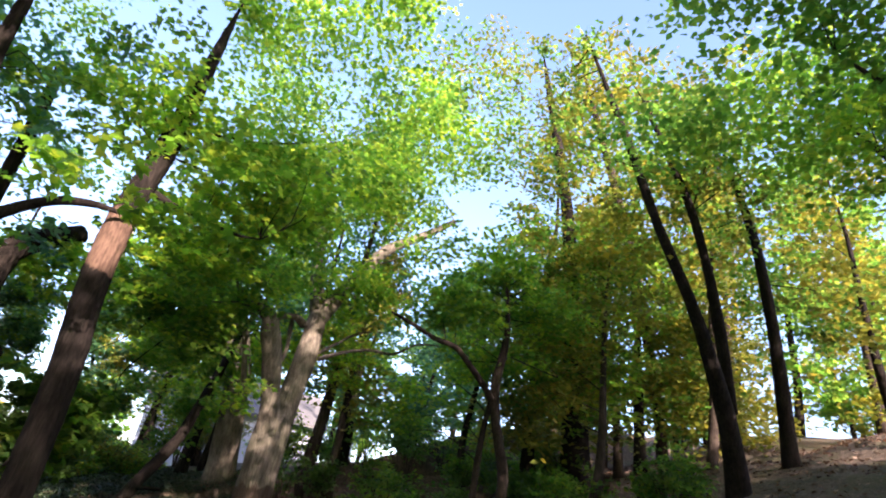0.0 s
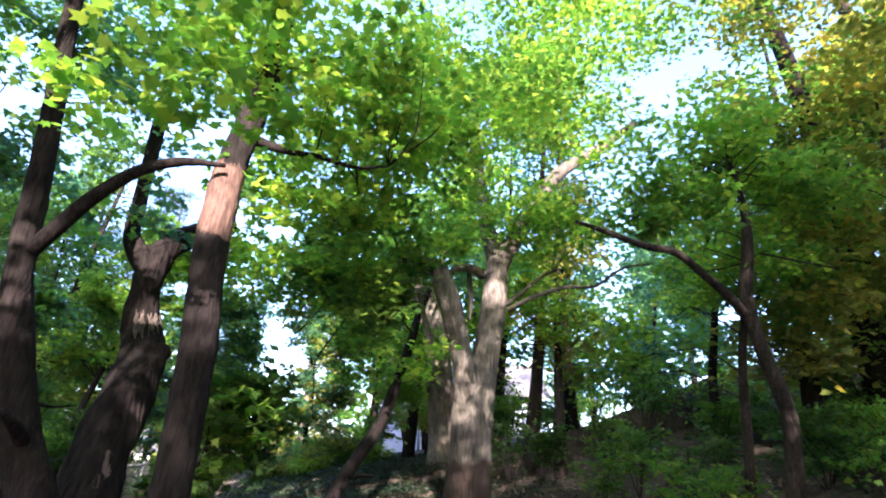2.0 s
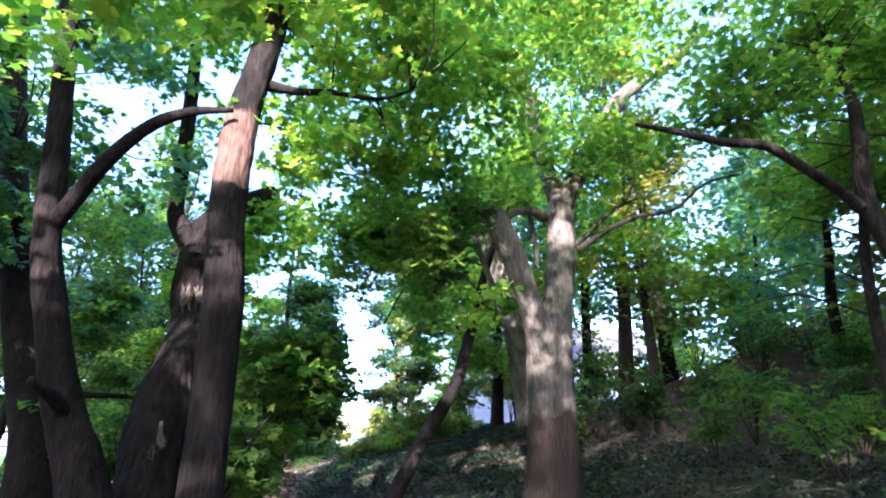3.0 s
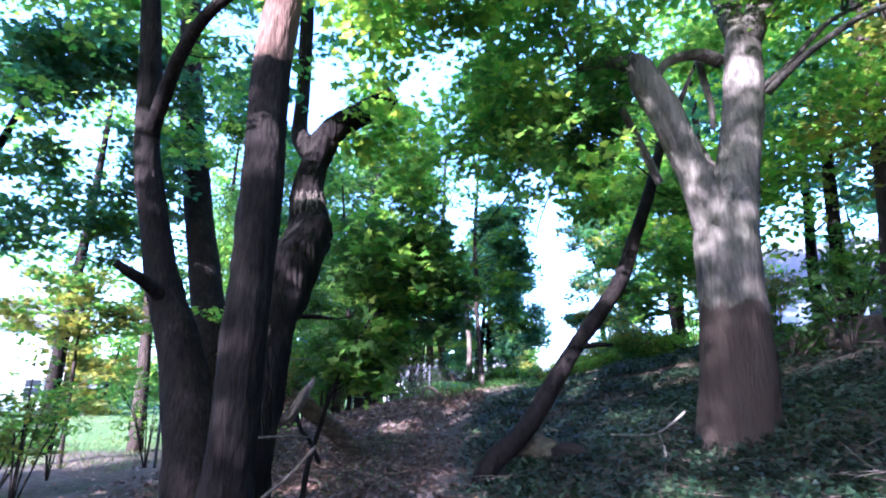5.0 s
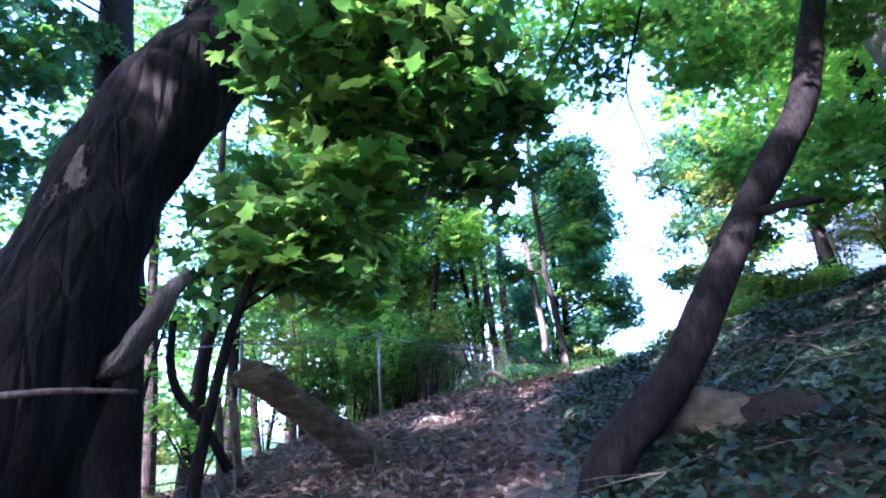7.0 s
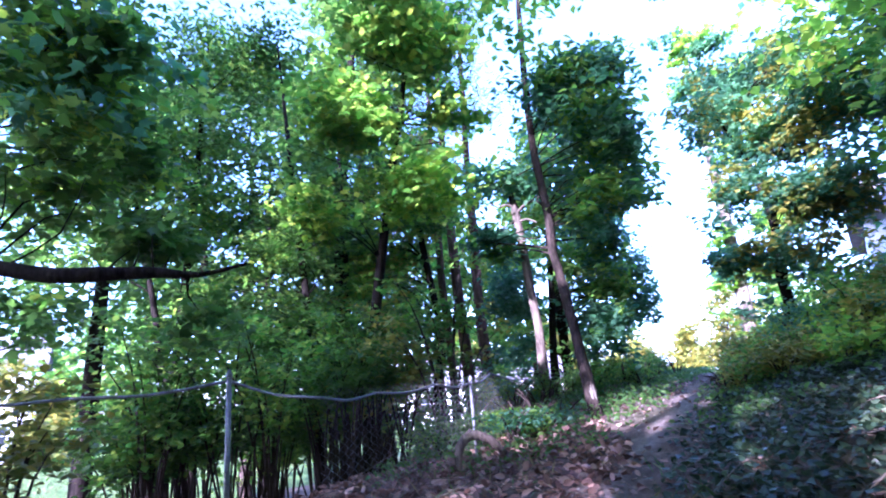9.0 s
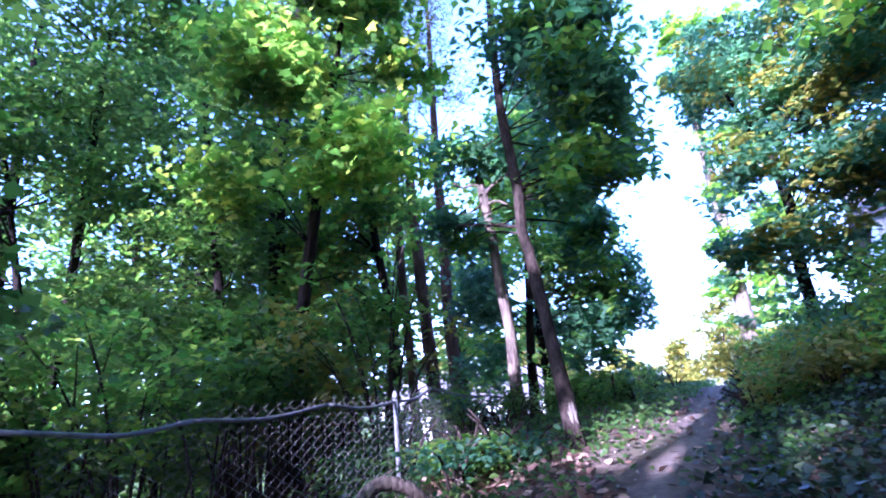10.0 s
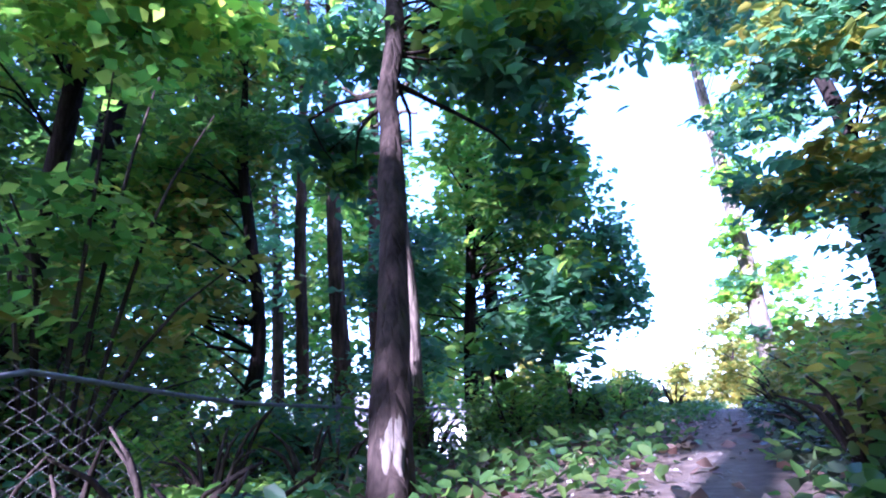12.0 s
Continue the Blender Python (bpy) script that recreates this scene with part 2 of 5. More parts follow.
def thing(name, base, label, category, group="", kind=""):
    ob = new(name)
    ob.location = base
    ob.empty_display_size = 0.1
    return tagged(ob, label, category, group, kind)


def smooth_line(points, steps=4):
    """Catmull-Rom through rows of (x, y, z, r)."""
    p = np.array(points, float)
    p = np.vstack([2 * p[0] - p[1], p, 2 * p[-1] - p[-2]])
    p[:, 3] = np.maximum(p[:, 3], 0.003)
    out = []
    for i in range(1, len(p) - 2):
        for s in range(steps):
            t = s / steps
            out.append(0.5 * (2 * p[i] + (p[i + 1] - p[i - 1]) * t + (2 * p[i - 1] - 5 * p[i] + 4 * p[i + 1] - p[i + 2]) * t * t
                              + (3 * p[i] - p[i - 1] - 3 * p[i + 1] + p[i + 2]) * t ** 3))
    out.append(p[-2])
    return np.array(out)


def tube(points, sides=14, steps=4, knots=0.08, seed=0, flare=0.0, jagged=0.0, origin=(0, 0, 0), furrow=0.0):
    """A trunk or limb: rings along the line, uneven all round, closed at both ends."""
    line = smooth_line(points, steps)
    o = np.array(origin, float)
    verts, faces, n = [], [], len(line)
    ahead = np.gradient(line[:, :3], axis=0)
    ahead /= np.linalg.norm(ahead, axis=1)[:, None] + 1e-9
    side = np.cross(ahead[0], (0.31, 0.95, 0.02))
    for i in range(n):
        side = side - ahead[i] * (side @ ahead[i])
        side /= np.linalg.norm(side) + 1e-9
        other = np.cross(ahead[i], side)
        r = max(line[i, 3], 0.003)
        for k in range(sides):
            a = 2 * math.pi * k / sides
            q = line[i, :3] + r * (math.cos(a) * side + math.sin(a) * other)
            swell = 1.0
            if knots > 0.055:
                w = noise.noise(Vector((q[0] * 2.2 + seed * 7.3, q[1] * 2.2, q[2] * 0.9))) + 0.5 * noise.noise(Vector((q[0] * 6, q[1] * 6 + seed, q[2] * 2)))
                swell += knots * w
            if flare:
                f = max(0.0, 1 - i / (0.22 * n))
                swell += flare * f * f * (0.6 + 0.4 * math.cos(a * 5 + seed))
            grow = r * swell
            if furrow:
                u, w = math.cos(a) * r * 30, math.sin(a) * r * 30
                ridge = abs(noise.noise(Vector((u, w, q[2] * 2.6 + seed)))) + 0.6 * abs(noise.noise(Vector((u * 2.3, w * 2.3, q[2] * 7.0 + seed))))
                grow += furrow * (ridge - 0.3)
            q = line[i, :3] + grow * (math.cos(a) * side + math.sin(a) * other)
            if jagged and i == n - 1:
                q = q + ahead[i] * jagged * (0.5 + noise.noise(Vector((a * 2.0, seed, 0.3))))
            verts.append(q - o)
    for i in range(n - 1):
        for k in range(sides):
            a, b = i * sides + k, i * sides + (k + 1) % sides
            faces.append((a, b, b + sides, a + sides))
    faces.append(tuple(range(sides))[::-1])
    if jagged:
        verts.append(line[-1, :3] - ahead[-1] * jagged * 0.6 - o)
        faces += [((n - 1) * sides + k, (n - 1) * sides + (k + 1) % sides, len(verts) - 1) for k in range(sides)]
    else:
        faces.append(tuple((n - 1) * sides + k for k in range(sides)))
    return verts, faces


def joined(pieces):
    verts, faces = [], []
    for v, f in pieces:
        o = len(verts)
        verts += list(v)
        faces += [tuple(i + o for i in face) for face in f]
    return verts, faces


MAPLE = (np.array([(0, 0.0, 0), (0.46, 0.1, 0.03), (0.33, 0.34, 0.05), (0.56, 0.62, -0.06), (0.24, 0.6, 0.04), (0, 1.05, -0.12),
                   (-0.24, 0.6, 0.04), (-0.56, 0.62, -0.06), (-0.33, 0.34, 0.05), (-0.46, 0.1, 0.03)]),
         [(0, 1, 2), (0, 2, 4, 5), (2, 3, 4), (0, 5, 6, 8), (6, 7, 8), (0, 8, 9)])
IVY = (np.array([(0, 0, 0), (0.46, 0.2, 0.04), (0.24, 0.55, 0.03), (0, 1, -0.08), (-0.24, 0.55, 0.03), (-0.46, 0.2, 0.04)]), [(0, 1, 2, 3), (0, 3, 4, 5)])
OVAL = (np.array([(0, 0, 0), (0.27, 0.3, 0.06), (0.2, 0.72, 0.03), (0, 1, -0.1), (-0.2, 0.72, 0.03), (-0.27, 0.3, 0.06)]), [(0, 1, 2, 3), (0, 3, 4, 5)])
FLAKE = (np.array([(0, 0, 0), (0.42, 0.45, 0.08), (0, 1, -0.08), (-0.42, 0.45, 0.08)]), [(0, 1, 2), (0, 2, 3)])
NEEDLE = (np.array([(0, 0, 0), (0.06, 0.5, 0.02), (0, 1, 0), (-0.06, 0.5, 0.02)]), [(0, 1, 2, 3)])


def leaves_mesh(name, pos, size, shape, mat, rng, flat=0.55, out=None, droop=0.35):
    """Many single leaves at pos, each turned its own way."""
    tv, tf = shape
    if len(pos) == 0:
        pos = np.zeros((1, 3))
    n = len(pos)
    yaw = rng.uniform(0, 2 * np.pi, n)
    nrm = rng.normal(0, flat, (n, 3))
    nrm[:, 2] = np.abs(nrm[:, 2]) + 0.6
    if out is not None:
        nrm += out * 0.5
    nrm /= np.linalg.norm(nrm, axis=1)[:, None]
    tip = np.stack([np.cos(yaw), np.sin(yaw), -droop * np.ones(n)], 1)
    tip -= nrm * (tip * nrm).sum(1)[:, None]
    tip /= np.linalg.norm(tip, axis=1)[:, None]
    wide = np.cross(tip, nrm)
    s = (size * rng.uniform(0.65, 1.25, n))[:, None, None]
    v = (tv[None, :, 0:1] * wide[:, None] + tv[None, :, 1:2] * tip[:, None] + tv[None, :, 2:3] * nrm[:, None]) * s + pos[:, None]
    nv = len(tv)
    loops = np.concatenate([np.array(f) for f in tf])
    counts = np.array([len(f) for f in tf])
    allloops = (loops[None] + (np.arange(n) * nv)[:, None]).ravel()
    allcounts = np.tile(counts, n)
    me = bpy.data.meshes.new(name)
    me.vertices.add(n * nv)
    me.vertices.foreach_set("co", v.astype(np.float32).ravel())
    me.loops.add(len(allloops))
    me.loops.foreach_set("vertex_index", allloops.astype(np.int32))
    me.polygons.add(len(allcounts))
    me.polygons.foreach_set("loop_start", np.r_[0, np.cumsum(allcounts)[:-1]].astype(np.int32))
    me.update(calc_edges=True)
    me.materials.append(mat)
    return me


# Places kept sunlit by cutting leaves out sunwards: x, y, z and gap radius.
SUN_GAPS = [(8.5, 17.2, 3.2, 0.9), (9.2, 17.2, 5.0, 0.9), (3.0, 15.0, 4.2, 0.6), (3.05, 6.8, 2.75, 0.5), (3.1, 6.9, 3.4, 0.4), (2.9, 9.2, 2.6, 0.35), (2.6, 9.6, 2.9, 0.25), (8.2, 8.3, 3.1, 0.2), (5.58, 16.69, 1.24, 0.32), (5.58, 16.83, 1.68, 0.24),
            (5.44, 18.59, 0.58, 0.40), (5.40, 18.66, 2.26, 0.40), (1.7, 8.6, 0.6, 0.25), (2.95, 8.9, 1.75, 0.2), (6.31, 16.03, -0.58, 0.48), (4.34, 14.86, -0.37, 0.36), (4.56, 15.52, -0.37, 0.32)]


def leaf_gaps(p):
    d, h = trail_frame(p[:, 0], p[:, 1])
    up, away = p[:, 2] - h, np.abs(d)
    # Leaves are first cleared from the air that the camera moves through.
    keep = ~((away < 0.55) & (up < 2.6) & (p[:, 1] < 22.5)) & ~((away < np.where(d > 0, 1.3, 0.55)) & (up > 0.45) & (up < 2.6) & (p[:, 1] < 12.5))
    keep &= ~((d > 0) & (away < 1.4) & (up > 0.7) & (up < 2.6) & (p[:, 1] > 12.9) & (p[:, 1] < 17))
    keep &= ~((away < 3.2) & (up < 4.6) & (p[:, 1] < 3.6) & (p[:, 0] < 5.5) & (up > 0.3))
    # Then leaves between each chosen place and the sun are left out.
    s = np.array(SUN_FROM)
    for x, y, z, r in SUN_GAPS:
        o = p - np.array((x, y, z))
        f = o @ s
        keep &= ~((f > 0.35) & (np.linalg.norm(o - f[:, None] * s, axis=1) < r * (1 + 0.02 * f)))
    return p[keep]


def camera_gap(p):
    """Leaves taken out within 0.4 m of the camera's path past the young maple."""
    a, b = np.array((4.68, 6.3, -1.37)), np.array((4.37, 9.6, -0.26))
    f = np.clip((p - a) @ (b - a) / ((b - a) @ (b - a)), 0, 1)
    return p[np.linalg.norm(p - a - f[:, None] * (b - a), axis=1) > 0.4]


def spray_points(clumps, count, rng, spread=0.34, each=36, gaps=leaf_gaps):
    """Leaf places in flat sprays that fill rough clumps (x, y, z, r), denser towards their outside."""
    c = np.array(clumps, float)
    w = c[:, 3] ** 2.2
    sprays = max(1, count // each)
    pick = rng.choice(len(c), sprays, p=w / w.sum())
    d = rng.normal(0, 1, (sprays, 3))
    d /= np.linalg.norm(d, axis=1)[:, None]
    rad = rng.uniform(0.15, 1.0, sprays) ** 0.55 * rng.uniform(0.75, 1.08, sprays)
    mid = c[pick, :3] + d * (c[pick, 3] * rad)[:, None] * np.array([1, 1, 0.8])
    wide = spread * np.clip(c[pick, 3], 0.5, 2.2) ** 0.6
    tilt = rng.normal(0, 0.28, (sprays, 2))
    off = np.clip(rng.normal(0, 1, (sprays, each, 3)), -1.5, 1.5) * wide[:, None, None] * np.array([0.8, 0.8, 0.16])
    off[:, :, 2] += off[:, :, 0] * tilt[:, None, 0] + off[:, :, 1] * tilt[:, None, 1] - 0.25 * (off[:, :, 0] ** 2 + off[:, :, 1] ** 2)
    return gaps((mid[:, None] + off).reshape(-1, 3)), gaps(mid)


def twig_tubes(start_line, mids, rng, most, origin, r0=0.02):
    """Thin bent twigs from the limb to the middle of some sprays."""
    pieces = []
    if len(mids) == 0:
        return pieces
    for m in mids[rng.choice(len(mids), min(most, len(mids)), replace=False)]:
        k = np.argmin(np.linalg.norm(start_line[:, :3] - m, axis=1) + 0.6 * np.abs(start_line[:, 2] - m[2] + 0.5))
        a = start_line[k, :3]
        d = np.linalg.norm(m - a)
        if d < 0.2 or d > 2.2:
            continue
        bend = (a + m) / 2 + rng.normal(0, 0.12 * d, 3) + np.array([0, 0, 0.1 * d])
        r = min(r0 * (0.4 + 0.25 * d), start_line[k, 3] * 0.6 + 0.004)
        pieces.append(tube([(*a, r), (*bend, r * 0.65), (*m, max(0.004, r * 0.25))], sides=4, steps=2, knots=0.05, origin=origin))
    return pieces


def crown_part(pos, size, shape, mat, rng, top):
    return tagged(part("crown", leaves_mesh("crown", pos, size, shape, mat, rng), top), kind="stuff")


def tree(name, label, trunk, bark_mat, limbs=(), clumps=(), leaves=0, leaf=LEAF_MID, size=0.1, shape=OVAL, seed=1, sides=16, flare=0.35,
         twigs=40, category="tree", group="", spread=0.3, jagged=0.0, knots=0.09, second=None, gaps=leaf_gaps, furrow=0.0):
    """One tree: a trunk down into the ground, limbs, twigs, and a crown of single leaves in sprays."""
    rng = np.random.default_rng(seed)
    rows = list(trunk)
    x, y, z, r = rows[0]
    gz = float(ground_height(x, y))
    if z > gz - 0.08:
        (bx, by, bz, br) = rows[1]
        k = min(1.5, (z - gz + 0.15) / max(bz - z, 0.3))
        rows.insert(0, (x - 0.4 * k * (bx - x), y - 0.4 * k * (by - y), gz - 0.15, r * 1.06))
    if leaves and rows[-1][3] > 0.03:
        (ax, ay, az, ar), (tx, ty, tz, tr) = rows[-2:]
        k = min(1.4, 0.8 * math.dist((ax, ay, az), (tx, ty, tz))) / max(math.dist((ax, ay, az), (tx, ty, tz)), 0.1)
        rows[-1] = (tx, ty, tz, min(tr, 0.6 * ar))
        rows.append((tx + k * (tx - ax), ty + k * (ty - ay), tz + k * (tz - az), 0.014))
    base = (rows[0][0], rows[0][1], gz)
    top = thing(name, base, label, category, group)
    part("trunk", mesh_of("trunk", *tube(rows, sides, 12 if furrow else 4, knots, seed, flare, jagged, base, furrow), bark_mat), top)
    lines = [smooth_line(rows)]
    for i, l in enumerate(limbs):
        lines.append(smooth_line(l))
        part("limb", mesh_of("limb", *tube(l, 10, 4, 0.1, seed + i + 1, 0, 0, base), bark_mat), top)
    if leaves:
        rng2 = np.random.default_rng(seed + 50)
        tip = (*rows[-1][:3], 0.7)
        p, mids = spray_points(list(clumps) + [tip], leaves, rng2, spread, gaps=gaps)
        tw = twig_tubes(np.vstack(lines), mids, rng2, twigs, base)
        if tw:
            tagged(part("twig", mesh_of("twig", *joined(tw), bark_mat), top), kind="stuff")
        if second:
            cut = int(len(p) * second[1])
            crown_part(p[cut:] - np.array(base), size, shape, leaf, rng2, top)
            crown_part(p[:cut] - np.array(base), size, shape, second[0], rng2, top)
        else:
            crown_part(p - np.array(base), size, shape, leaf, rng2, top)
    return top


def on_ground(x, y, sink=0.0):
    return (x, y, float(ground_height(x, y)) - sink)


# ---- ground ----
def axis_steps(near0, near1, step, far0, far1):
    a = list(np.arange(near0, near1 + 1e-6, step))
    lo, s = [near0], step
    while lo[-1] > far0:
        s *= 1.22
        lo.append(lo[-1] - s)
    hi, s = [a[-1]], step
    while hi[-1] < far1:
        s *= 1.22
        hi.append(hi[-1] + s)
    return np.array(lo[:0:-1] + a + hi[1:])


def build_ground():
    xs, ys = axis_steps(-4, 14, 0.16, -700, 700), axis_steps(-3, 27, 0.16, -700, 900)
    gx, gy = np.meshgrid(xs, ys)
    gz = ground_height(gx, gy)
    d, _ = trail_frame(gx, gy)
    n = len(xs)
    v = np.stack([gx, gy, gz], -1).reshape(-1, 3)
    i = np.arange(len(ys) - 1)[:, None] * n + np.arange(n - 1)[None]
    f = np.stack([i, i + 1, i + n + 1, i + n], -1).reshape(-1, 4)
    me = mesh_of("ground", v.tolist(), f.tolist(), GROUND_MAT)
    wob = 0.18 * np.sin(gy * 1.9 + 0.7 * np.sin(gx * 2.3)) + 0.1 * np.sin(gy * 5.1 + gx * 3.0)
    cover = {
        "trail": np.clip(1.35 - np.abs(d + 0.15 * wob - 0.15 * np.clip((gy - 12.9) / 1.5, 0, 1)) / np.where(gy > 14.1, 0.095, 0.15), 0, 1) * np.clip((gy + 2) / 3, 0.3, 1),
        "lawn": np.clip((-d - 9.6 - wob * 2) / 1.2, 0, 1),
        "field": np.clip((gy - 23.5) / 3.0, 0, 1) * np.clip((gx - 1.0) / 2.5, 0, 1),
    }
    for key, val in cover.items():
        me.attributes.new(key, "FLOAT", "POINT").data.foreach_set("value", val.astype(np.float32).ravel())
    return tagged(part("ground", me), "sloping woodland floor of brown leaf litter, earth and a worn footpath", "ground", kind="structure")


def ground_material():
    m, nt, ns, b = material("woodland_floor")
    v = coords(nt, world_space=True)
    soil = ramp(nt, noise_tex(nt, v, 9, 8, 0.7), [(0.3, (0.045, 0.033, 0.024)), (0.5, (0.10, 0.072, 0.052)), (0.7, (0.19, 0.14, 0.10))])
    big = noise_tex(nt, v, 0.8, 4)
    green = ramp(nt, big, [(0.5, (0, 0, 0)), (0.68, (0.55, 0.55, 0.55))])
    moss = ramp(nt, noise_tex(nt, v, 14, 5), [(0.3, (0.03, 0.045, 0.014)), (0.7, (0.07, 0.09, 0.03))])
    col = mix(nt, green, soil, moss)
    trod = ramp(nt, noise_tex(nt, v, 22, 8, 0.7), [(0.3, (0.10, 0.078, 0.062)), (0.7, (0.25, 0.20, 0.16))])
    grass = ramp(nt, noise_tex(nt, v, 3.0, 8, 0.7), [(0.3, (0.055, 0.10, 0.022)), (0.7, (0.11, 0.165, 0.04))])
    hay = ramp(nt, noise_tex(nt, v, 2.0, 8, 0.7), [(0.3, (0.16, 0.15, 0.06)), (0.7, (0.32, 0.28, 0.13))])
    for key, c in (("trail", trod), ("lawn", grass), ("field", hay)):
        a = nt.nodes.new("ShaderNodeAttribute")
        a.attribute_name = key
        col = mix(nt, a.outputs["Fac"], col, c)
    nt.links.new(col, b.inputs["Base Color"])
    b.inputs["Roughness"].default_value = 0.95
    b.inputs["Specular IOR Level"].default_value = 0.15
    bump(nt, noise_tex(nt, v, 16, 8, 0.7), b, 0.8, 0.06)
    return m


GROUND_MAT = ground_material()
build_ground()


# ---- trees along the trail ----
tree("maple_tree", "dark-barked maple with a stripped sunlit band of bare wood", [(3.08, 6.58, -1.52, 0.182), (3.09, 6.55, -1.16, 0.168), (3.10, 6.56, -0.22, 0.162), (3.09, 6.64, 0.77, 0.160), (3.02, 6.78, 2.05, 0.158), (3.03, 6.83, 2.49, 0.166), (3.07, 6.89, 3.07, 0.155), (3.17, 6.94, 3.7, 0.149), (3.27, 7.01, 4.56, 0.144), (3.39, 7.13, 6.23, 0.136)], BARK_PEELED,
     limbs=[[(3.23, 6.94, 3.45, 0.067), (3.58, 6.77, 3.36, 0.042), (3.88, 6.63, 3.36, 0.032), (4.34, 6.48, 3.32, 0.023), (4.63, 6.23, 3.35, 0.014)]],
     clumps=[(3.0, 7.0, 4.8, 0.87), (4.0, 6.7, 4.4, 0.89), (2.6, 7.2, 3.9, 0.61), (4.0, 7.5, 3.6, 0.70), (4.2, 6.5, 4.0, 0.79), (4.9, 6.1, 4.5, 0.82), (2.2, 7.4, 4.4, 0.64), (3.9, 6.7, 3.0, 0.64), (4.7, 7.3, 3.3, 0.66), (3.7, 7.9, 3.1, 0.56), (4.0, 7.6, 2.3, 0.48), (5.3, 6.9, 4.5, 1.12), (2.8, 6.9, 3.1, 0.40), (3.7, 7.1, 5.2, 0.80), (4.1, 10.9, 3.4, 0.80), (5.2, 11.9, 3.8, 0.83), (3.5, 9.9, 2.9, 0.56), (6.2, 11.9, 3.9, 0.74), (3.9, 9.8, 2.8, 0.66), (4.9, 9.6, 3.2, 0.74), (2, 5.2, 8.2, 1.5), (3.8, 4.6, 9, 1.5), (1.6, 9, 8.8, 1.6), (3.8, 8.4, 8.6, 1.6), (2.6, 6.8, 9.6, 1.6), (0.6, 6.6, 7.8, 1.4), (2.3, 4.2, 2.5, 0.32), (2.2, 4.5, 2.1, 0.22), (2.5, 4.0, 2.7, 0.30), (2.9, 4.3, 2.6, 0.28), (1.8, 4.6, 2.6, 0.32), (3.2, 4.3, 3.3, 0.40), (1.6, 5.3, 2.4, 0.30), (2.6, 4.4, 2.2, 0.20)],
     leaves=28000, leaf=LEAF_BRIGHT, size=0.1, shape=MAPLE, seed=3, twigs=60, sides=44, furrow=0.022)
tree("broken_tree", "burly broken trunk with torn dark bark and pale wood", [(2.69, 8.01, -1.86, 0.33), (2.69, 8, -1.33, 0.305), (2.7, 8.15, -0.66, 0.29), (2.74, 8.39, 0.01, 0.265), (2.85, 8.6, 0.53, 0.272), (2.94, 8.84, 1.08, 0.264), (2.87, 9.07, 1.62, 0.207), (2.84, 9.27, 2.13, 0.182), (2.92, 9.48, 2.63, 0.191)], BARK_TORN,
     limbs=[[(2.89, 9.46, 2.59, 0.19), (3.11, 9.51, 2.89, 0.186), (3.4, 9.62, 3.16, 0.175), (3.83, 9.72, 3.49, 0.156)],
            [(2.92, 9.33, 2.23, 0.166), (2.68, 9.44, 2.55, 0.153), (2.53, 9.61, 2.87, 0.117), (2.51, 9.69, 3.47, 0.105), (2.47, 9.72, 4.71, 0.103), (2.39, 9.75, 5.99, 0.09)]], seed=5, knots=0.3, flare=0.3, sides=52, furrow=0.028)
